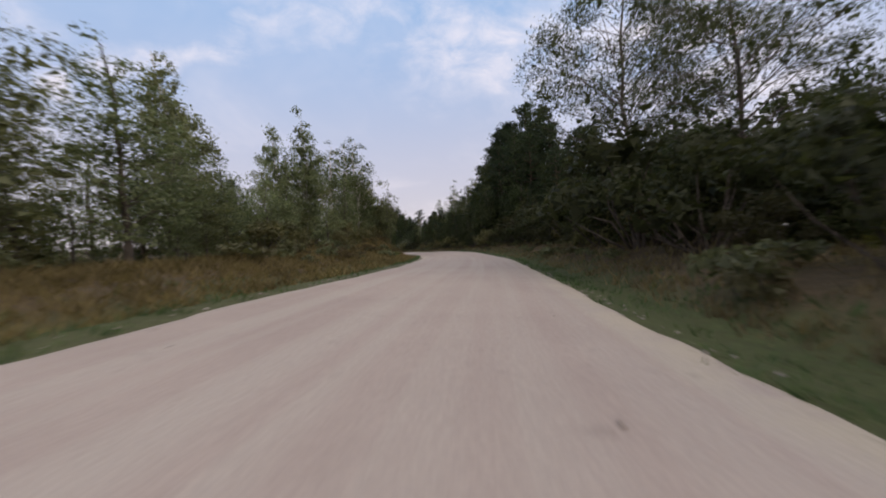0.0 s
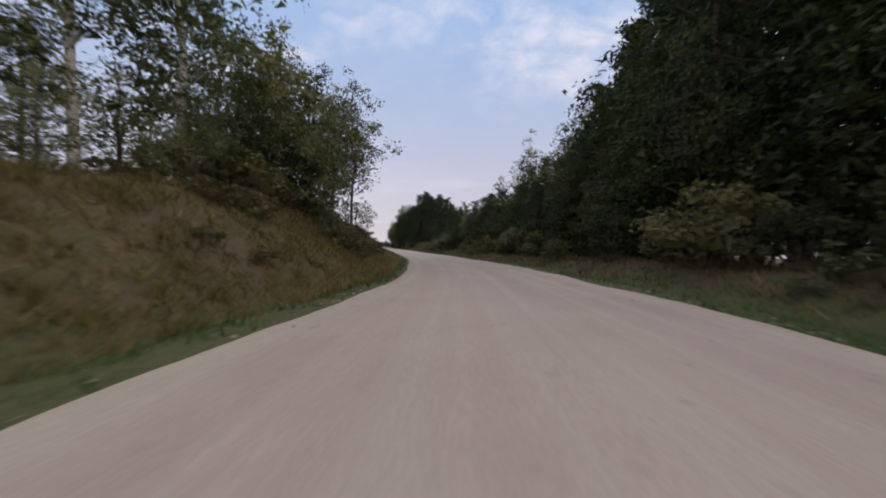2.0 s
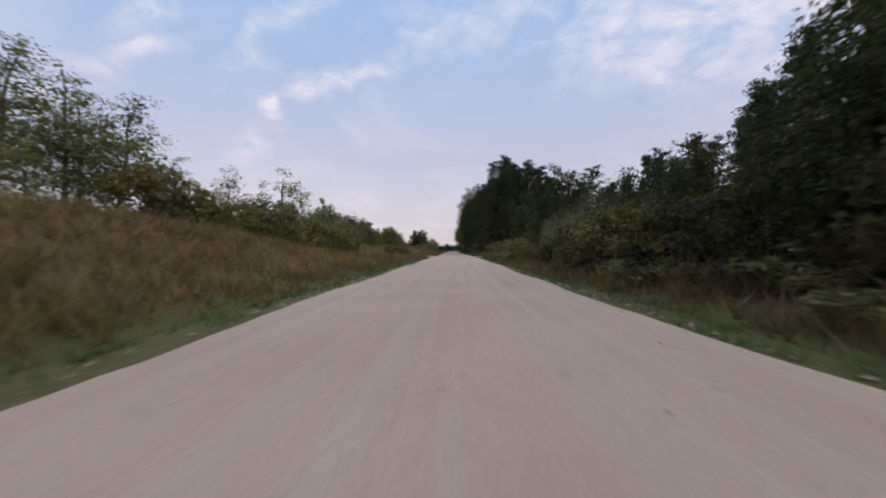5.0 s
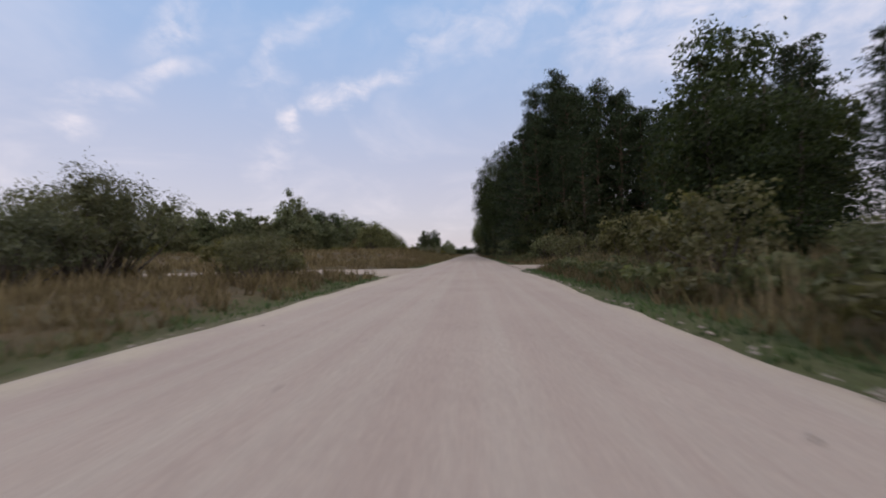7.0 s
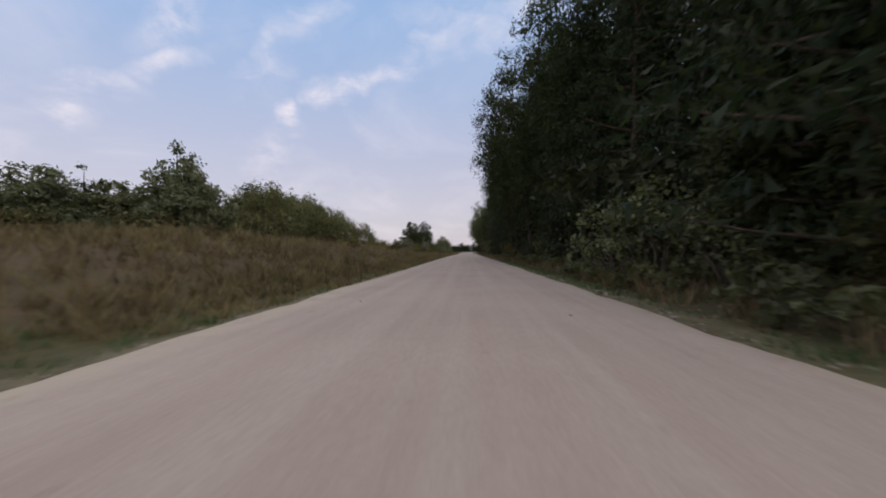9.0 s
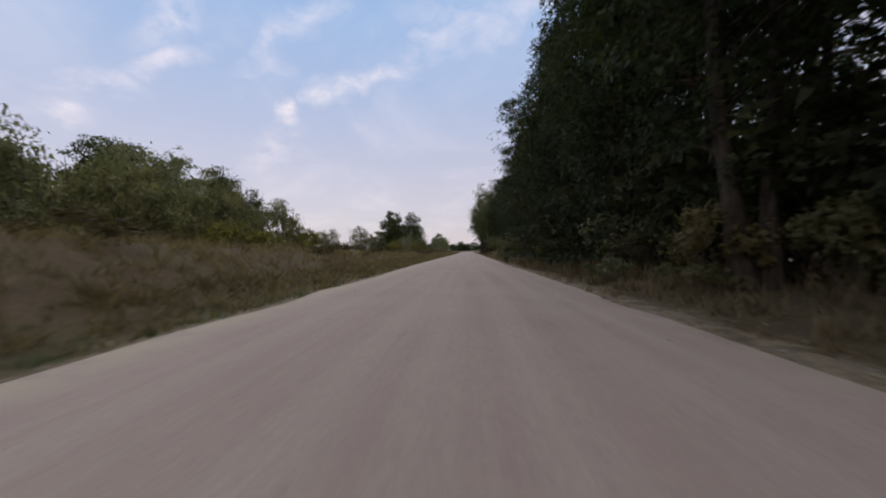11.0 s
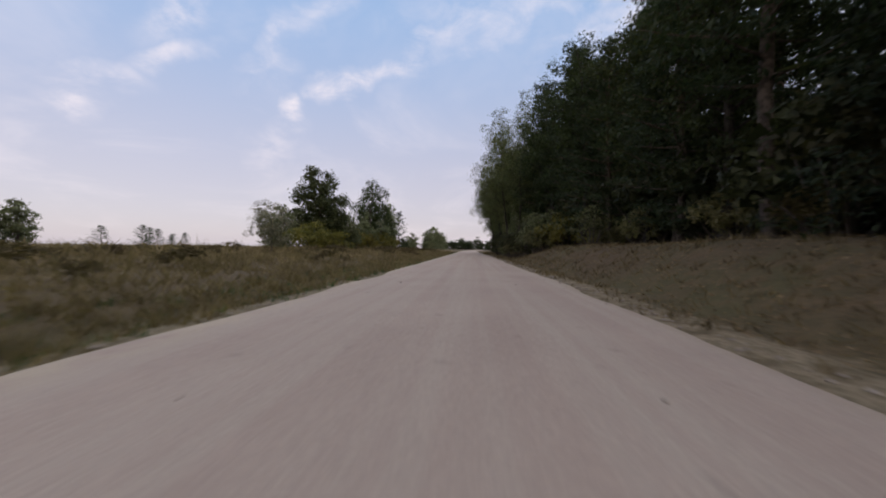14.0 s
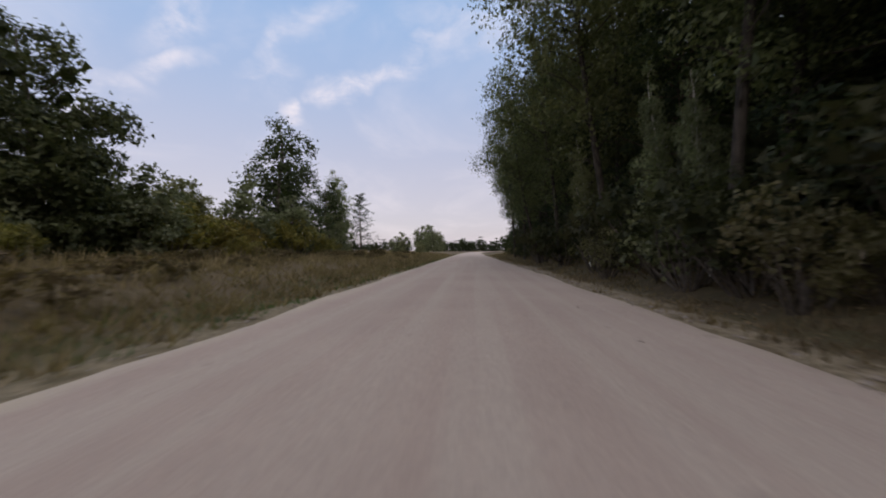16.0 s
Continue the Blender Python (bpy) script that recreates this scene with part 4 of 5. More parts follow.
for k in range(30):
    y = -166 + 2.7 * k
    x = float(road_x(y)) - (13.4 + r.uniform(-0.8, 2.2)) * float(road_lean(y))
    put(("shrub", "young", "young", "aspen")[k % 4], x, y, (2.6, 4.6, 3.2, 5.2)[k % 4] * r.uniform(0.8, 1.2), wide=1.3)
for x, y, z in ((-38.5, -161, 9.5), (-35.4, -158, 9.8), (-32.8, -155.3, 9.4), (-33.5, -149, 7.2), (-31.6, -144.5, 7.0)):
    top("aspen", x, y, z, wide=1.4)
for k in range(17):
    y = -163 + 4.6 * k
    x = float(road_x(y)) - (16.5 + r.uniform(-0.8, 1.8)) * float(road_lean(y))
    put("young" if k % 3 else "pine_low", x, y, r.uniform(4.6, 6.6), wide=1.35)
for x, y, z in ((-15.0, -88.5, 16.5), (-15.0, -93, 13.5), (-16.2, -99.5, 12.5), (-19.5, -96, 15.0)):
    top("alder", x, y, z)
top("birch", -16.6, -93.5, 17.6, wide=1.2)
for k in range(9):
    top("alder", -56 + 3.4 * k + r.uniform(-1, 1), -158 + 4.2 * k, 6.5 + r.uniform(-0.8, 1.0), wide=1.5)
# the bank
top("sapling", -12.1, -71.3, 7.0, wide=1.1)
top("sapling", -13.5, -69.6, 7.4, wide=1.2)
top("sapling", -14.4, -82.5, 6.7, wide=1.1)
top("sprig", -10.4, -66.0, 8.4, lean=(0, -5))
top("aspen", -15.2, -79, 6.0)
for k in range(26):
    y = -84 + k * 3.2
    top("shrub" if k % 3 else "young", -14.2 - r.uniform(0, 2.5), y, 4.9 + r.uniform(-0.6, 0.9) - 0.03 * max(0, y + 45), wide=r.uniform(1.0, 1.5))
for k in range(9):
    y = -80 + k * 4.4
    top("sapling" if k % 3 else "young", -13.4 - r.uniform(-0.3, 1.6), y, 5.3 + r.uniform(-0.5, 0.8), wide=r.uniform(1.0, 1.4))
for k in range(24):
    y = r.uniform(-98, -72)
    put("weed", float(road_x(y)) - r.uniform(6.8, 9.5) * float(road_lean(y)), y, r.uniform(0.5, 0.95), wide=r.uniform(0.9, 1.4), sink=0.03)
for k in range(11):
    y = -50 + k * 2.3
    top("aspen", -15.2 - 0.6 * k - r.uniform(-0.6, 2.0), y, 7.2 + 0.36 * k + r.uniform(-0.8, 0.8), wide=1.4)
for x, y, z in ((-13.4, -33, 5.2), (-14, -28, 5.8), (-13.4, -23, 6.8), (-14.6, -16, 6.2), (-13.6, -8, 5.2), (-16, -2, 4.2)):
    top("young", x, y, z, wide=1.3)

# ---- left field by the side track ----
for x, y, z, w in ((-20.6, 15.4, 4.2, 1.0), (-21.6, 19.8, 6.8, 1.0), (-22.6, 22.5, 6.8, 1.0), (-26, 20.5, 4.0, 1.2)):
    top("willow", x, y, z, wide=w)
top("willow", -9.8, 17.0, 2.6)
top("shrub", -9.8, 19.8, 1.9)
top("shrub", -12.4, 18.8, 2.3)
# the wood behind the field
for k in range(34):
    s = k / 33
    x = float(np.interp(s, [0, 0.6, 1], [-90, -62, -48])) + r.uniform(-3, 3)
    y = float(np.interp(s, [0, 0.6, 1], [54, 118, 156])) + r.uniform(-3, 3)
    z = float(np.interp(s, [0, 0.4, 0.6, 1], [14.0, 15.2, 16.2, 17.0])) * r.uniform(0.84, 1.05)
    top(("grove", "grove", "alder", "grove")[k % 4], x, y, z, wide=1.3)
    top(("shrub", "grove", "grove")[k % 3], x + r.uniform(2, 6), y - 4 + r.uniform(-2, 2), z * r.uniform(0.3, 0.6), wide=1.5)
for k in range(16):
    s = k / 15
    top("grove", -100 + 42 * s + r.uniform(-4, 4), 76 + 96 * s, 15 + r.uniform(-1.5, 2), wide=1.4)
for x, y, z in ((-60.8, 124.9, 24.7), (-58.0, 123.5, 21.5), (-55.6, 124, 18.0)):
    top("grove", x, y, z, wide=0.75)
for k in range(16):
    s = k / 15
    top(("shrub", "alder", "yellow")[k % 3], -74 + 38 * s + r.uniform(-2, 2), 64 + 88 * s + r.uniform(-3, 3), 4.5 + r.uniform(-1.2, 1.5), wide=1.4)
for x, y, z, w in ((-24.6, 94.6, 9.8, 0.75), (-28, 105, 10.2, 0.7), (-27.5, 114.5, 11.2, 0.7), (-33, 146, 11.6, 0.7), (-30, 130, 10.8, 0.7), (-30, 157, 9.5, 0.7)):
    top("bush", x, y, z, wide=w)
# dark round trees and their bushes
for x, y, z, w in ((-57, 157, 19.0, 1.2), (-64, 163, 21.5, 1.25), (-71, 170, 23.5, 1.2), (-50.5, 173, 16.8, 1.15), (-46.5, 176, 14.2, 1.1), (-55, 181, 20.0, 1.2), (-44.0, 171, 11.2, 1.1)):
    top("leafy", x, y, z, label="dark round broadleaf tree at the wood's corner", wide=w)
top("airy", -59.0, 171.5, 22.4, wide=1.2)
top("airy", -57.0, 169.0, 20.6, wide=1.2)
top("pine_low", -47.1, 182.3, 12.6)
for x, y, z in ((-27.6, 141.5, 4.9), (-31.0, 143.0, 4.3), (-24.6, 143.5, 4.0), (-25.0, 158.0, 4.6), (-28.0, 162.0, 5.2)):
    top("yellow", x, y, z, wide=1.15)
top("palewillow", -19.2, 149.8, 4.3, wide=1.05)
top("palewillow", -16.7, 157.5, 5.1, wide=1.1)
for x, y, z in ((-104, 238, 27.5), (-99, 236, 24.0)):
    top("birch", x, y, z, wide=1.2)
for x, y, z in ((-108, 236, 20), (-100, 232, 16), (-92, 238, 11), (-86, 240, 9.5)):
    top("grove", x, y, z, wide=1.3)

# ---- open field with single trees ----
for x, y, z in ((-72, 243, 5), (-61, 247, 3.2), (-64, 213, 4.4), (-70, 226, 3.2), (-52, 231, 2.6), (-110, 300, 7), (-125, 310, 9), (-96, 290, 5), (-84, 280, 5), (-140, 330, 9)):
    top("sapling", x, y, z, wide=1.1)
top("palewillow", -17.8, 206.5, 5.3, wide=0.95)
top("oak", -28.6, 245.4, 16.2, label="large dark oak with gaps in its crown standing alone", wide=1.0, turn=40)
for x, y, z in ((-33.6, 240, 8.6), (-36.6, 243, 7.6), (-25.2, 249, 8.0), (-28, 243, 6.4), (-31, 249, 8.8)):
    top("grove", x, y, z, wide=1.35)
top("leafy", -26.5, 271.8, 18.5, label="tall pointed broadleaf tree in the field", wide=1.15)
top("leafy", -27.5, 277, 13.5, wide=1.2)
top("leafy", -31.5, 262, 8.5, wide=1.1)
top("grove", -34, 258, 8.0, wide=1.1)
top("yellow", -26.5, 254, 5.8, wide=1.35)
top("young", -29.8, 262, 7.4, wide=1.2)
top("young", -33.0, 261, 6.4, wide=1.3)
top("yellow", -30.5, 254, 4.2, wide=1.3)
top("leafy", -25.8, 288, 13.5, wide=1.0)
for x, y, z, w in ((-24.4, 231, 5.2, 1.3), (-21.6, 232.5, 4.0, 1.2)):
    top("yellow", x, y, z, wide=w)
for x, y, z in ((-25.5, 262, 9.5), (-28.5, 258, 8.5), (-22.5, 268, 8.0), (-33, 252, 9.0)):
    top("grove", x, y, z, wide=1.3)
top("grove", -24.5, 286, 7.5, wide=1.2)
top("birch", -25.6, 292, 16.0)
top("pine_low", -24.4, 304, 14.0, wide=1.1)
top("grove", -26.5, 298, 9)
for x, y, z in ((-24, 259, 4.6), (-21.5, 266, 5.2), (-25, 240, 3.4), (-22.8, 278, 4.0), (-20, 254, 2.6)):
    top("yellow", x, y, z, wide=1.1)
for x, y, z in ((-27, 420, 14), (-23, 450, 16), (-30, 470, 18), (-24, 500, 15), (-40, 440, 12), (-22, 395, 7), (-20, 370, 5), (-26, 345, 5)):
    top("grove", x, y, z, wide=1.3)
for k in range(34):
    top("backwood", -195 + 5.8 * k + r.uniform(-3, 3), 640 + r.uniform(-30, 60) - 2 * k, 10 + r.uniform(-2, 3), wide=2.2)

# ---- right side: the forest wall ----
TIPS = [-180, -160, -144, -136, -128, -120, -112, -104, -96, -88, -80, -64, -48, -40, -32, -24, 8]   # stations along the bend
FOREST = [  # from y, to y, rows from the road inwards: offset, tip height (or heights at the stations), step, kinds
    (-180, 8, ((11.2, (3.8, 5.4, 8, 7.5, 9, 11, 12, 12, 11.5, 10, 9.5, 8.6, 8.4, 8, 6.6, 6.2, 5.4), 3.1, ("leafy", "alder", "pine_low", "alder")),
               (15.6, (5.4, 7.4, 10, 8.8, 15, 20, 22.5, 23, 21, 18, 13.5, 10.6, 12.0, 12.5, 11.5, 9.5, 8), 3.6, ("pine_low", "leafy", "pine_low")),
               (20.4, (8, 9, 13.4, 14, 15, 21, 26.5, 29.5, 30, 27.5, 22.5, 14.6, 15.5, 15, 15, 14, 11), 3.5, ("midpine",)),
               (26.0, (11, 12, 15, 17, 15, 22, 27.5, 32, 34, 33, 31, 18, 18, 17.5, 17, 16, 12), 6.0, ("backpine",)))),
    (44, 52, ((11.8, 17.0, 2.8, ("pine_low", "pine_tall")),)),
    (52, 62, ((9.4, 25.5, 2.9, ("pine_tall", "pine_low", "pine_tall")), (14.5, 26.0, 3.8, ("pine_tall",)))),
    (62, 78, ((9.2, 23.0, 3.1, ("pine_tall", "spruce", "pine_tall")), (14, 24.5, 3.8, ("midpine",)))),
    (78, 112, ((8.8, 22.5, 3.3, ("tallleaf", "pine_tall", "tallleaf")), (13.8, 26, 4.4, ("backpine",)))),
    (112, 143, ((9.2, 24.0, 3.3, ("pine_tall", "tallleaf", "spruce")), (14.2, 27, 4.4, ("backpine", "pine")))),
    (143, 163, ((13.8, 26.0, 3.0, ("spruce", "pine", "pine_tall")), (19, 28, 4.0, ("backpine", "pine")))),
    (163, 188, ((11.4, 24.5, 4.0, ("pine_tall", "pine", "spruce")), (16, 27, 5.6, ("pine", "backpine")))),
    (188, 224, ((12.6, 23.5, 3.4, ("pine", "tallleaf", "pine_tall")), (18, 26, 4.8, ("pine", "backpine")))),
    (224, 306, ((10.4, 26.0, 4.6, ("tallleaf", "pine_tall", "tallbirch")), (15.5, 27, 4.6, ("midpine",)), (22, 25, 6.0, ("backwood",)))),
]
for y0, y1, rows in FOREST:
    for n, (off, tips, step, kinds) in enumerate(rows):
        y, k = y0 + step * (0.5 if n % 2 == 0 else 0.15), 0
        while y < y1:
            z = tips if y0 > 0 else float(np.interp(y, TIPS, tips))
            key = kinds[k % len(kinds)]
            if n > 1 and y < -138:
                key = "backwood"
            if z < 13 and key == "pine_tall":
                key = "pine_low"
            x = float(road_x(y)) + (off + r.uniform(-1.0, 1.9)) * float(road_lean(y))
            top(key, x, y + r.uniform(-0.8, 0.8), z * r.uniform(0.76, 1.04), wide=r.uniform(0.9, 1.2) * (0.85 if y0 >= 60 and off < 9.5 else 1.0))
            k += 1
            y += step
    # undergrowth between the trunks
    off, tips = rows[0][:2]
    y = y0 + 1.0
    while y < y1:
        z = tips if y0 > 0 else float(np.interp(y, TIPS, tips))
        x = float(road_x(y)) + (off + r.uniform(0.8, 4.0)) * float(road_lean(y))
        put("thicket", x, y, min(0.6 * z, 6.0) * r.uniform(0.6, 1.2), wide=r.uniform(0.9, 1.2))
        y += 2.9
for x, y, z, a, w in ((8.6, 77.0, 23.5, -2, 0.85), (8.2, 85.0, 24.0, -3, 0.9), (7.4, 92.5, 25.0, -6, 0.95), (7.2, 101.5, 24.5, -6, 1.0), (7.4, 109.5, 22.0, -5, 1.0), (8.0, 120, 21.5, 0, 0.95)):
    top("tallleaf", x, y, z, lean=(0, a), wide=w)
# birches that stand out of it
for x, y, z in ((16.3, -61.5, 21.2), (14.8, -64.5, 17.5), (23.5, -61.0, 23.5), (22.5, -63.5, 20.5), (14.2, -79.4, 21.0), (21.0, -33.1, 19.4), (23.5, -36.5, 18.0)):
    top("airy", x, y, z, wide=1.1)
top("alder", 16.6, -38.4, 15.4)
top("alder", 10.0, -40.4, 11.6, wide=0.9)
for key, x, y, z in (("leafy", 12.6, 20.3, 12.0), ("spruce", 12.8, 12.4, 7.8), ("leafy", 12.6, 15.4, 7.0), ("leafy", 13.2, 17.6, 8.6), ("leafy", 13.4, 24.0, 9.6), ("pine_low", 14.2, 28, 10.5), ("spruce", 16, 20, 11), ("backspruce", 18, 12, 11),
                     ("backspruce", 20, 17, 12), ("backwood", 21, 24, 11), ("backwood", 17, 7, 8.5), ("backspruce", 24, 28, 14), ("backwood", 24, 10, 10)):
    top(key, x, y, z)
for x, y, h in ((6.8, 63.0, 3.8), (7.0, 66.3, 3.6), (7.4, 60.0, 3.0), (8.6, 41.6, 3.0), (9.8, 43.0, 3.6), (7.9, 170.5, 3.8), (8.2, 173.5, 4.0), (9.4, 219.5, 5.0), (8.8, 222.8, 4.4), (8.2, 226, 3.8), (7.8, 85, 3.0), (8.0, 118, 3.2), (10.2, 206, 3.4)):
    put("hazel", x, y, h, wide=1.1)
put("yellow", 10.6, 217.0, 4.2)
put("alder", 9.8, 168.2, 7.0)
put("alder", 9.6, 172.0, 5.6)
put("hazel", 8.6, 167.0, 3.0, wide=1.1)
put("leanpine", 15.0, 158.8, 26.0, lean=(0, -18), turn=30)
put("leanpine", 12.4, 150.5, 19.0, lean=(0, -3), turn=120)
put("leanpine", 12.8, 179.0, 22.0, lean=(0, -13), turn=210)
top("overhang", -6.8, -153.2, 19.0, turn=0, lean=(0, -3), wide=0.9)
top("overhang", -9.3, -161.0, 14.0, turn=75, wide=1.0)
# denser wood behind the wall and the bank
for k in range(13):
    top("backwood", 21.5 + r.uniform(-1.5, 1.5), 68 + 6.0 * k, 9.5 + r.uniform(-1.5, 1.5), wide=1.4)
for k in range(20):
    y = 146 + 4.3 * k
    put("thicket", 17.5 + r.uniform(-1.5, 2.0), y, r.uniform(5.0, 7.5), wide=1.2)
    top("backwood", 24 + r.uniform(-2, 2), y, 15 + r.uniform(-2, 2), wide=1.3)
for x, y, z, a in ((7.6, 234, 26.0, -2), (7.4, 243, 26.5, -5), (6.6, 251, 21, -9), (6.2, 258, 19, -10), (6.6, 270, 22, -5), (7.0, 284, 24, -3)):
    top("tallbirch", x, y, z, lean=(0, a))
for x, y, h in ((7.6, 238.0, 8.5), (8.0, 235.6, 7.0), (7.2, 246.0, 8.0)):
    put("birch", x, y, h, wide=0.6, lean=(0, -3))
for x, y, h in ((7.0, 227, 4.0), (6.8, 232, 3.4), (7.2, 236.5, 4.2), (6.6, 243, 3.6), (6.8, 250, 3.8), (6.7, 259, 3.6)):
    put("thicket", x, y, h)
for x, y, h in ((6.3, 230, 2.6), (6.4, 234, 3.0), (6.2, 240, 2.4)):
    put("hazel", x, y, h)
# the pine block behind the track
for k in range(9):
    x = 11.5 + 2.9 * k
    z = float(np.interp(x, [10, 15, 21, 26, 31, 38], [24.0, 26.0, 27.0, 22.0, 16.5, 13.0]))
    top(("pine_low", "pine_tall", "pine_low")[k % 3], x + r.uniform(-0.6, 0.6), 53 + r.uniform(-1.5, 1.5), z * r.uniform(0.62, 0.8))
    top(("pine_tall", "pine_tall", "pine")[k % 3], x + r.uniform(-0.8, 0.8), 59 + r.uniform(-1.5, 1.5), z * r.uniform(0.93, 1.1))
    put("thicket", x + r.uniform(-0.8, 0.8), 47.5 + r.uniform(-0.8, 0.8), r.uniform(2.6, 4.0))
for k in range(8):
    top("backpine", 15 + 3.2 * k, 65 + r.uniform(-1.5, 1.5), float(np.interp(k, [0, 3, 5, 7], [27, 26, 20, 16])) + r.uniform(-1, 1))
for x, y, z in ((24.6, 49.5, 19.2), (27.6, 48.0, 18.6), (30.5, 52.0, 20.5), (33.5, 50.0, 20.0), (30.0, 45.0, 17.0), (37.0, 54.0, 24.0)):
    top("pine_low", x, y, z * r.uniform(0.95, 1.05), wide=1.15)
top("leafy", 22.2, 34.5, 20.0, wide=0.95)
top("pine_low", 25.5, 30.5, 17.0)
for x, y, z in ((8.9, 52.6, 9.5), (8.7, 56.4, 8.0), (9.0, 60.4, 9.0), (10.4, 50.6, 8.0)):
    top("alder", x, y, z)
for x, y, z in ((24, 66, 9), (30, 73, 10), (20, 61.5, 8), (28, 64, 9), (36, 76, 11)):
    top("backwood", x, y, z, wide=1.5)
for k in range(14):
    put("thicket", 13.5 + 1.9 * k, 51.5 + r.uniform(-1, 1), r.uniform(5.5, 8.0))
# thicket at the first bend
for k in range(22):
    y = -176 + 2.6 * k
    x = float(road_x(y)) + (9.3 + r.uniform(-0.6, 1.6)) * float(road_lean(y))
    put(("alder", "thicket")[k % 2], x, y, (5.6, 5.0)[k % 2] * r.uniform(0.88, 1.15) * float(np.interp(y, [-178, -158], [0.55, 1.0])), wide=1.2)
# undergrowth along the forest's foot
top("willow", 8.6, -21, 5.6, wide=1.1)
top("willow", 9.4, -16.5, 4.6, wide=1.1)
top("willow", 10.6, -27, 5.2)
top("birch", 10.2, -44.5, 10.0, lean=(0, -9), turn=0)
for k in range(20):
    top("backwood", -8 + 5.5 * k + r.uniform(-2, 2), 590 + r.uniform(-25, 25) + 2 * k, 11 + r.uniform(-2, 3), wide=2.2)
for x, y, z in ((13, 330, 7), (15, 345, 9), (14, 365, 8), (17, 390, 9), (22, 420, 10), (30, 450, 11)):
    top("backwood", x, y, z, wide=1.5)
y = -172
while y < 306:
    if not 27.5 < y < 41 and not 43.5 < y < 50:
        near = 12.2 if 176 < y < 217 or 143 < y < 163 else 9.2 if 50 < y < 80 else (7.6 if -20 < y < 30 else (7.5 if -130 < y < -80 else (8.6 if y < -40 else 7.4)))
        x = float(road_x(y)) + (near + r.uniform(-0.5, 1.6)) * float(road_lean(y))
        tall = 2.7 if -20 < y < 30 else (2.6 if y < 40 else 2.2)
        put("yellow" if r.random() < 0.05 and not -25 < y < 40 else ("hazel" if -20 < y < 30 and r.random() < 0.55 else ("thicket" if r.random() < 0.55 and not -20 < y < 30 else "shrub")), x, y, tall * r.uniform(0.6, 1.25), wide=r.uniform(0.8, 1.2))
    y += r.uniform(2.2, 4.2)


# ---- weeds along the verges ----
for side, y0, y1, near, far, n in ((1, -70, -22, 6.2, 8.4, 34), (1, -168, -110, 6.4, 8.6, 24), (1, 44, 80, 5.9, 7.6, 22), (1, 80, 140, 6.0, 7.4, 18), (1, 160, 175, 6.0, 8.4, 18), (1, -14, 27, 5.8, 7.4, 30), (-1, -120, -60, 7.5, 12.0, 30), (-1, -160, -125, 6.5, 11.0, 16), (1, -10, 28, 6.4, 9.5, 64), (1, 54, 74, 5.5, 6.6, 16)):
    for k in range(n):
        y = r.uniform(y0, y1)
        x = float(road_x(y)) + side * r.uniform(near, far) * float(road_lean(y))
        put("weed", x, y, r.uniform(0.5, 1.15), wide=r.uniform(0.9, 1.5), sink=0.03)


for k in range(70):
    y = r.uniform(-150, -62)
    put("heath", float(road_x(y)) - r.uniform(7.2, 13) * float(road_lean(y)), y, r.uniform(0.45, 1.0), wide=r.uniform(0.9, 1.6), sink=0.03)
for k in range(150):
    y = r.uniform(62, 300)
    put("heath", float(road_x(y)) - r.uniform(7.5, 30), y, r.uniform(0.6, 1.25), wide=r.uniform(0.9, 1.6), sink=0.03)


# ---- an old fence and a stump by the forest ----
def stake(name, parent, a, b, thick, seed):
    """A rough round timber from a to b."""
    rng = np.random.default_rng(seed)
    a, b = np.array(a, float), np.array(b, float)
    t = np.linspace(0, 1, 5)[:, None]
    P = a + (b - a) * t + rng.normal(0, 0.012, (5, 3)) * (t * (1 - t)) * 4
    V, F = tube(P, thick * rng.uniform(0.88, 1.1, 5), 7)
    n = len(V)
    caps = np.array([[0, 6, 5, 4], [0, 4, 3, 1], [1, 3, 2, 2]])[:2]
    V = np.vstack([V, P[-1] + (b - a) / np.linalg.norm(b - a) * thick * 0.3])
    top_ring = np.array([[n - 7 + i, n - 7 + (i + 1) % 7, n, n] for i in range(7)])
    me = bpy.data.meshes.new(name)
    me.from_pydata(V.tolist(), [], [list(f) for f in F] + [list(f[:3]) for f in top_ring])
    me.materials.append(M["wood"])
    ob = new(name, me)
    ob.parent = parent
    return ob


fence = tagged(new("wooden_fence"), "broken grey rail fence at the forest edge", "fence")
spots = [(11.9, -71.0), (11.2, -67.6), (10.4, -64.4), (9.8, -61.2), (9.6, -58.0)]
for i, (x, y) in enumerate(spots):
    g = float(ground_z(x, y))
    stake("post", fence, (x, y, g - 0.3), (x + 0.05 * (-1) ** i, y + 0.03, g + 1.02 - 0.08 * (i % 2)), 0.055, 300 + i)
for i in range(4):
    (x0, y0), (x1, y1) = spots[i], spots[i + 1]
    g0, g1 = float(ground_z(x0, y0)), float(ground_z(x1, y1))
    stake("rail", fence, (x0 - 0.06, y0 - 0.2, g0 + 0.72), (x1 - 0.06, y1 + 0.2, g1 + (0.78 if i != 1 else 0.55)), 0.038, 320 + i)
    if i % 2 == 0:
        stake("rail", fence, (x0 - 0.06, y0 - 0.2, g0 + 0.38), (x1 - 0.06, y1 + 0.2, g1 + 0.36), 0.036, 330 + i)
post = tagged(new("wooden_post"), "short weathered wooden post in the grass", "post")
x, y = 10.2, 48.2
g = float(ground_z(x, y))
stake("shaft", post, (x, y, g - 0.3), (x + 0.04, y, g + 0.95), 0.075, 340)


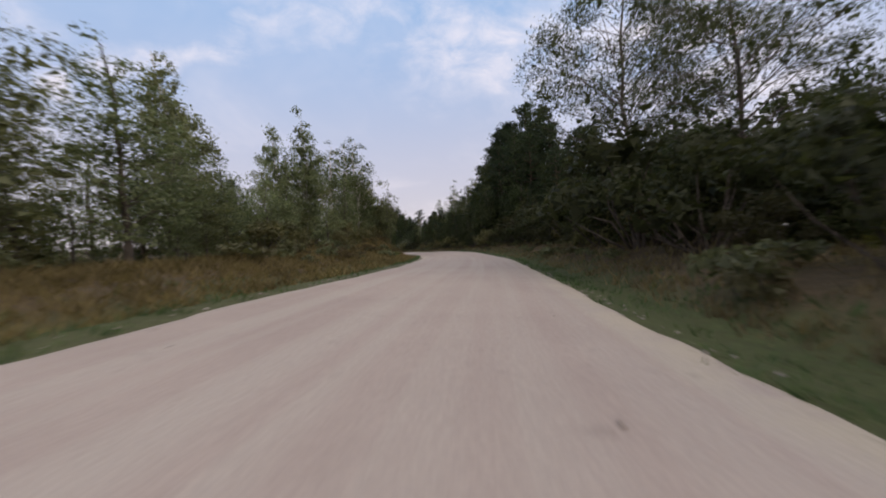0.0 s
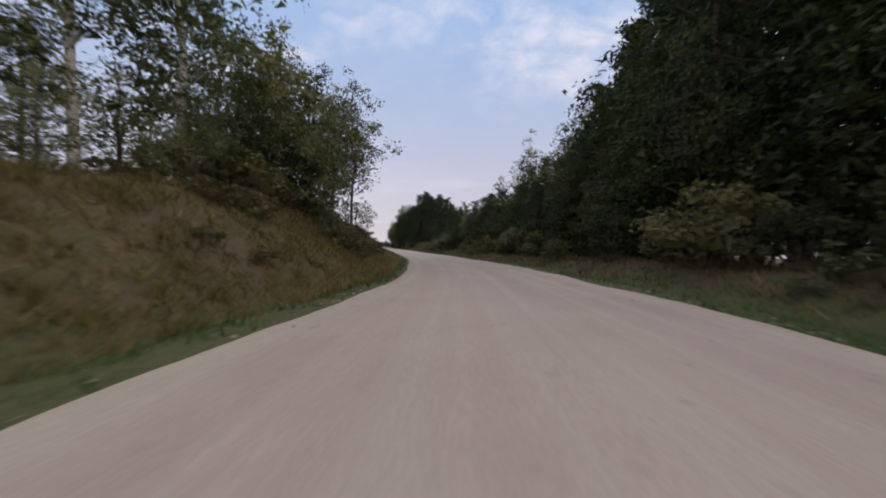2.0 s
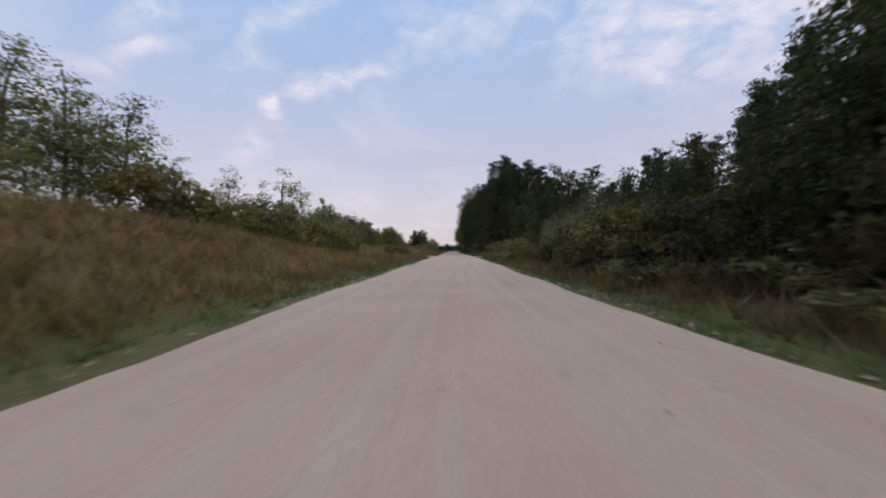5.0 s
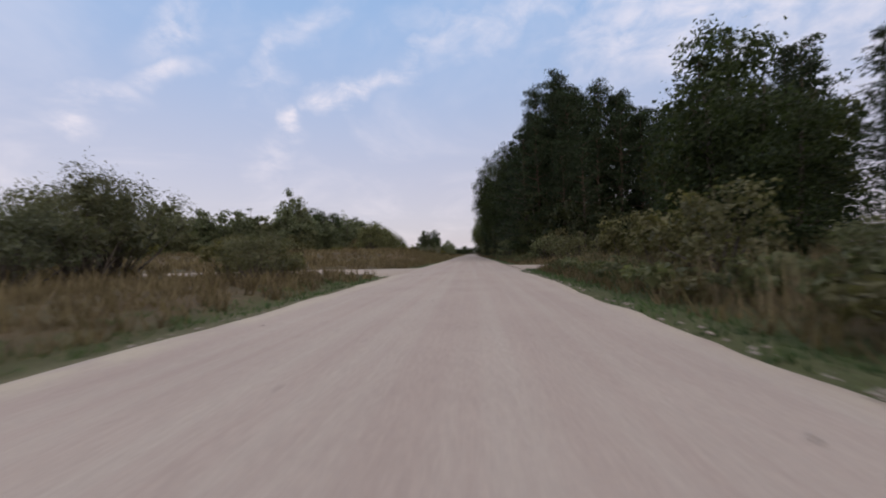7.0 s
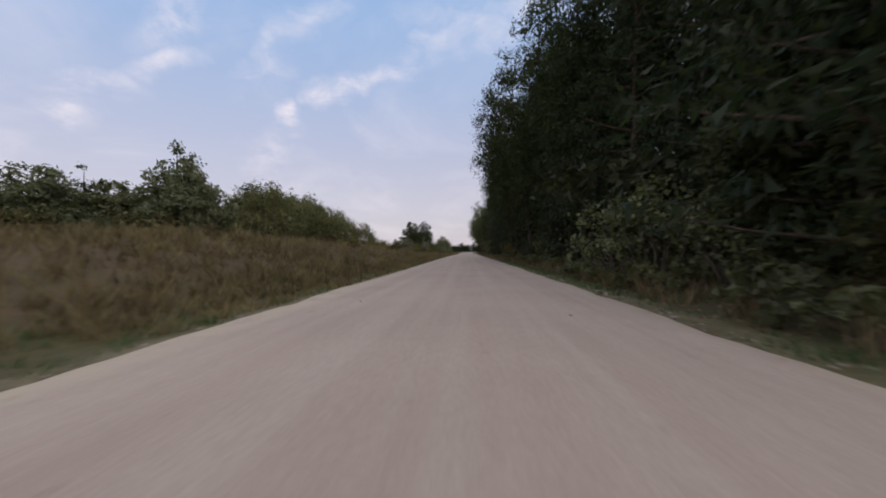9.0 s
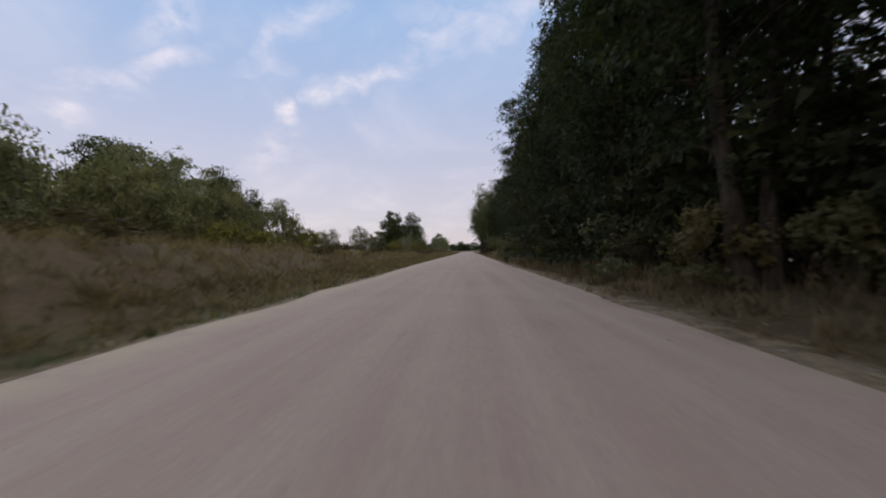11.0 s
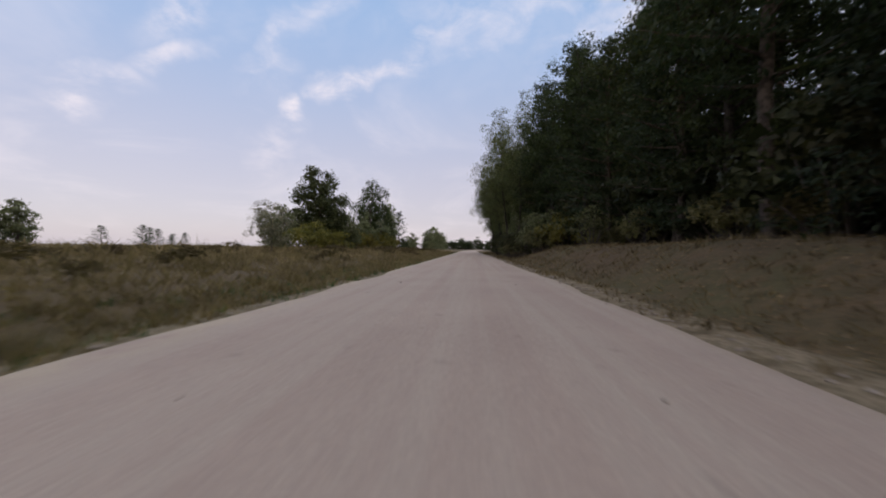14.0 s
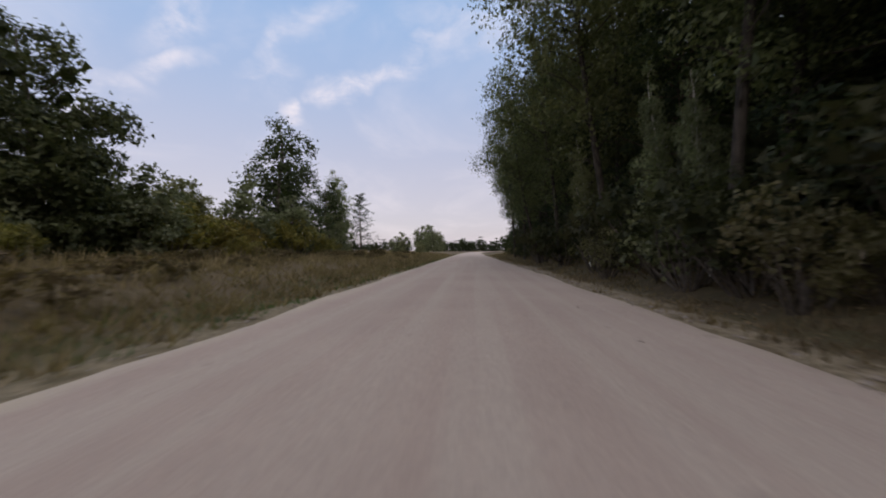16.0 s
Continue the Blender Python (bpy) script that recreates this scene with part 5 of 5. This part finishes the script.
# ---- clods and stones along the gravel's edge ----
def clods(name, seed, n, label):
    rng = np.random.default_rng(seed)
    y = rng.uniform(-175, 260, n)
    side = np.where(rng.uniform(0, 1, n) < 0.35, -1, 1)
    off = side * (3.95 + np.abs(rng.normal(0, 0.28, n)))
    loose = rng.uniform(0, 1, n) < 0.12
    off = off + np.where(off < 0, 4.25 - half_width(-1, y), half_width(1, y) - 4.25)
    off = np.where(loose, rng.uniform(-3.4, 3.6, n), off)
    mouth = rng.uniform(0, 1, n) < 0.12
    y = np.where(mouth, rng.uniform(29, 37, n), y)
    off = np.where(mouth, rng.uniform(3.6, 9, n), off)
    x = road_x(y) + off * road_lean(y)
    size = rng.uniform(0.012, 0.05, n) * np.where(loose, 0.6, 1.0)
    z = np.where(np.abs(off) < 4.0, tilt_z(off, y) + 0.0, ground_z(x, y) + 0.01)
    base = np.array([[1, 0, 0], [0, 1, 0], [-1, 0, 0], [0, -1, 0], [0, 0, 0.7], [0, 0, -0.5]])
    tri = np.array([[0, 1, 4], [1, 2, 4], [2, 3, 4], [3, 0, 4], [1, 0, 5], [2, 1, 5], [3, 2, 5], [0, 3, 5]])
    V = base[None] * rng.uniform(0.6, 1.5, (n, 6, 1)) * size[:, None, None] * np.array([1.3, 1.0, 0.8]) + np.stack([x, y, z], 1)[:, None]
    F = (tri[None] + 6 * np.arange(n)[:, None, None]).reshape(-1, 3)
    ob = new(name, mesh_of(name, V.reshape(-1, 3), F, M["stone"]))
    return tagged(ob, label, "stones", kind="stuff")


clods("edge_clods", 9, 5000, "loose stones and earth clods along the gravel edge")

# ---- grasses: too many to count ----
def blades(name, seed, n, y0, y1, o0, o1, h0, h1, width, mat, label, patchy=0.0, fan=0.35, keep_off=True):
    rng = np.random.default_rng(seed)
    y = rng.uniform(y0, y1, n)
    off = o0 + (o1 - o0) * rng.uniform(0, 1, n)
    off = off + np.where(off < 0, 4.25 - half_width(-1, y), half_width(1, y) - 4.25) * smooth(9, 5, np.abs(off))
    x = road_x(y) + off * road_lean(y)
    ok = np.ones(n, bool)
    if keep_off:
        for side, c in ((-1, 29.8), (1, 33.7)):
            reach = (4.4 if side < 0 else 2.4) + 5.2 * np.exp(-(np.abs(off) - 3.6) / 1.9)
            ok &= ~((np.sign(off) == side) & (np.abs(y - c) < reach) & (np.abs(off) < 55))
    if patchy:
        ok &= (lumps(x * 1.7, y * 1.7) + rng.normal(0, 0.5, n)) > patchy - 1.0
    x, y = x[ok], y[ok]
    n = len(x)
    # blades stand in loose tufts
    mid = rng.integers(0, n, n) // 9 * 9
    x, y = x[mid] + rng.normal(0, 0.14, n), y[mid] + rng.normal(0, 0.14, n)
    vigour = rng.uniform(0.55, 1.25, n)[mid]
    z = ground_z(x, y) - 0.04
    h = rng.uniform(h0, h1, n) * vigour
    az = rng.uniform(0, 2 * np.pi, n)
    ax, ay = np.cos(az), np.sin(az)
    lean = rng.normal(0, fan, (2, n)) * h
    w = width * rng.uniform(0.6, 1.4, n)
    V = np.stack([np.stack([x - ax * w, y - ay * w, z], 1), np.stack([x + ax * w, y + ay * w, z], 1), np.stack([x + lean[0], y + lean[1], z + h], 1)], 1).reshape(-1, 3)
    ob = new(name, mesh_of(name, V, np.arange(3 * n).reshape(-1, 3), mat))
    return tagged(ob, label, "grass", kind="stuff")


def litter(name, seed, n, y0, y1, o0, o1, label):
    """Fallen leaves lying on the bank."""
    rng = np.random.default_rng(seed)
    y, off = rng.uniform(y0, y1, n), rng.uniform(o0, o1, n)
    x = road_x(y) + off * road_lean(y)
    P = np.stack([x, y, ground_z(x, y) + rng.uniform(0.02, 0.10, n)], 1)
    V, F = cards(rng, P, np.repeat([[0, 0, 1.0]], n, 0), 0.085, 0.7, loose=0.35, whole=True)
    return tagged(new(name, mesh_of(name, V, F, M["litter"])), label, "leaves", kind="stuff")


litter("leaf_litter", 61, 9000, 176, 232, 4.6, 13.0, "pale fallen leaves scattered over the brown bank")
litter("leaf_litter", 62, 6000, 50, 176, 4.6, 9.5, "pale fallen leaves scattered along the forest foot")
blades("dry_grass", 1, 36000, -60, 75, -5.4, -16.0, 0.22, 0.75, 0.033, M["dry_grass"], "dry brown knee-high grass along the field edge", fan=0.4)
blades("heath_grass", 19, 34000, -66, -18, -6.4, -16.0, 0.2, 0.65, 0.028, M["rust_grass"], "rusty brown grass on the falling end of the bank", fan=0.6)
blades("heath_grass", 17, 56000, -100, -58, -5.2, -16.0, 0.16, 0.55, 0.026, M["rust_grass"], "dark rusty brown grass on the steep bank", fan=0.7)
blades("heath_grass", 13, 78000, -178, -98, -5.2, -16.0, 0.14, 0.5, 0.030, M["bank_grass"], "matted golden brown grass on the steep bank", fan=0.7)
blades("heath_grass", 11, 95000, 60, 330, -5.6, -18.0, 0.15, 0.6, 0.027, M["heath_grass"], "olive brown heath grass along the field edge", fan=0.7)
blades("dry_grass", 2, 30000, -60, 90, -16.0, -60.0, 0.5, 1.1, 0.09, M["dry_grass"], "dry brown grass covering the open field", fan=0.35)
blades("dry_grass", 18, 42000, 55, 330, -4.35, -7.4, 0.10, 0.42, 0.026, M["heath_grass"], "dry olive grass on the sloping verge", fan=0.6)
blades("heath_grass", 12, 45000, 75, 330, -18.0, -60.0, 0.5, 1.1, 0.09, M["heath_grass"], "olive brown heath grass covering the open field", fan=0.6)
blades("heath_grass", 14, 22000, -178, -50, 5.6, 11.0, 0.12, 0.5, 0.03, M["heath_grass"], "low dark grass below the forest edge", fan=0.5)
blades("dry_grass", 15, 26000, 140, 330, 5.4, 11.0, 0.08, 0.32, 0.03, M["dry_grass"], "short dry brown grass on the bank below the trees", fan=0.7)
blades("dry_grass", 3, 36000, -50, 140, 5.4, 11.0, 0.2, 0.8, 0.03, M["dry_grass"], "dry brown grass below the forest edge", fan=0.4)
blades("verge_grass", 4, 90000, -178, 330, -4.3, -7.2, 0.05, 0.24, 0.022, M["green_grass"], "short green verge grass beside the gravel", 0.5, 0.5)
blades("verge_grass", 5, 64000, -178, 96, 4.0, 7.2, 0.05, 0.24, 0.022, M["green_grass"], "short green verge grass beside the gravel", 0.5, 0.5)
blades("dry_grass", 8, 34000, 96, 330, 4.2, 7.0, 0.05, 0.30, 0.022, M["dry_grass"], "short dry grass on the sandy verge", 0.9, 0.5)
blades("verge_grass", 16, 2600, 34, 41, 7.0, 24.0, 0.05, 0.22, 0.02, M["green_grass"], "sparse green tufts on the sandy side track", 0.9, 0.5, keep_off=False)
blades("straw_stalks", 6, 9000, -20, 330, -7.0, -30.0, 0.7, 1.25, 0.016, M["straw"], "pale dry stalks standing above the grass", 0.4, 0.18)
blades("straw_stalks", 9, 3600, -100, -66, -5.6, -13.0, 0.3, 0.8, 0.013, M["straw"], "pale dry stalks on the steep bank", 0.6, 0.4)
blades("straw_stalks", 7, 8200, -8, 31, 6.2, 10.5, 0.6, 1.5, 0.015, M["straw"], "tall pale reed grass at the track mouth", 0.4, 0.15)

# plants that were prepared but not set out
for K in KINDS.values():
    for ob, done in zip(K["protos"], K["used"]):
        if not done:
            for o in (*ob.children_recursive, ob):
                bpy.data.objects.remove(o)
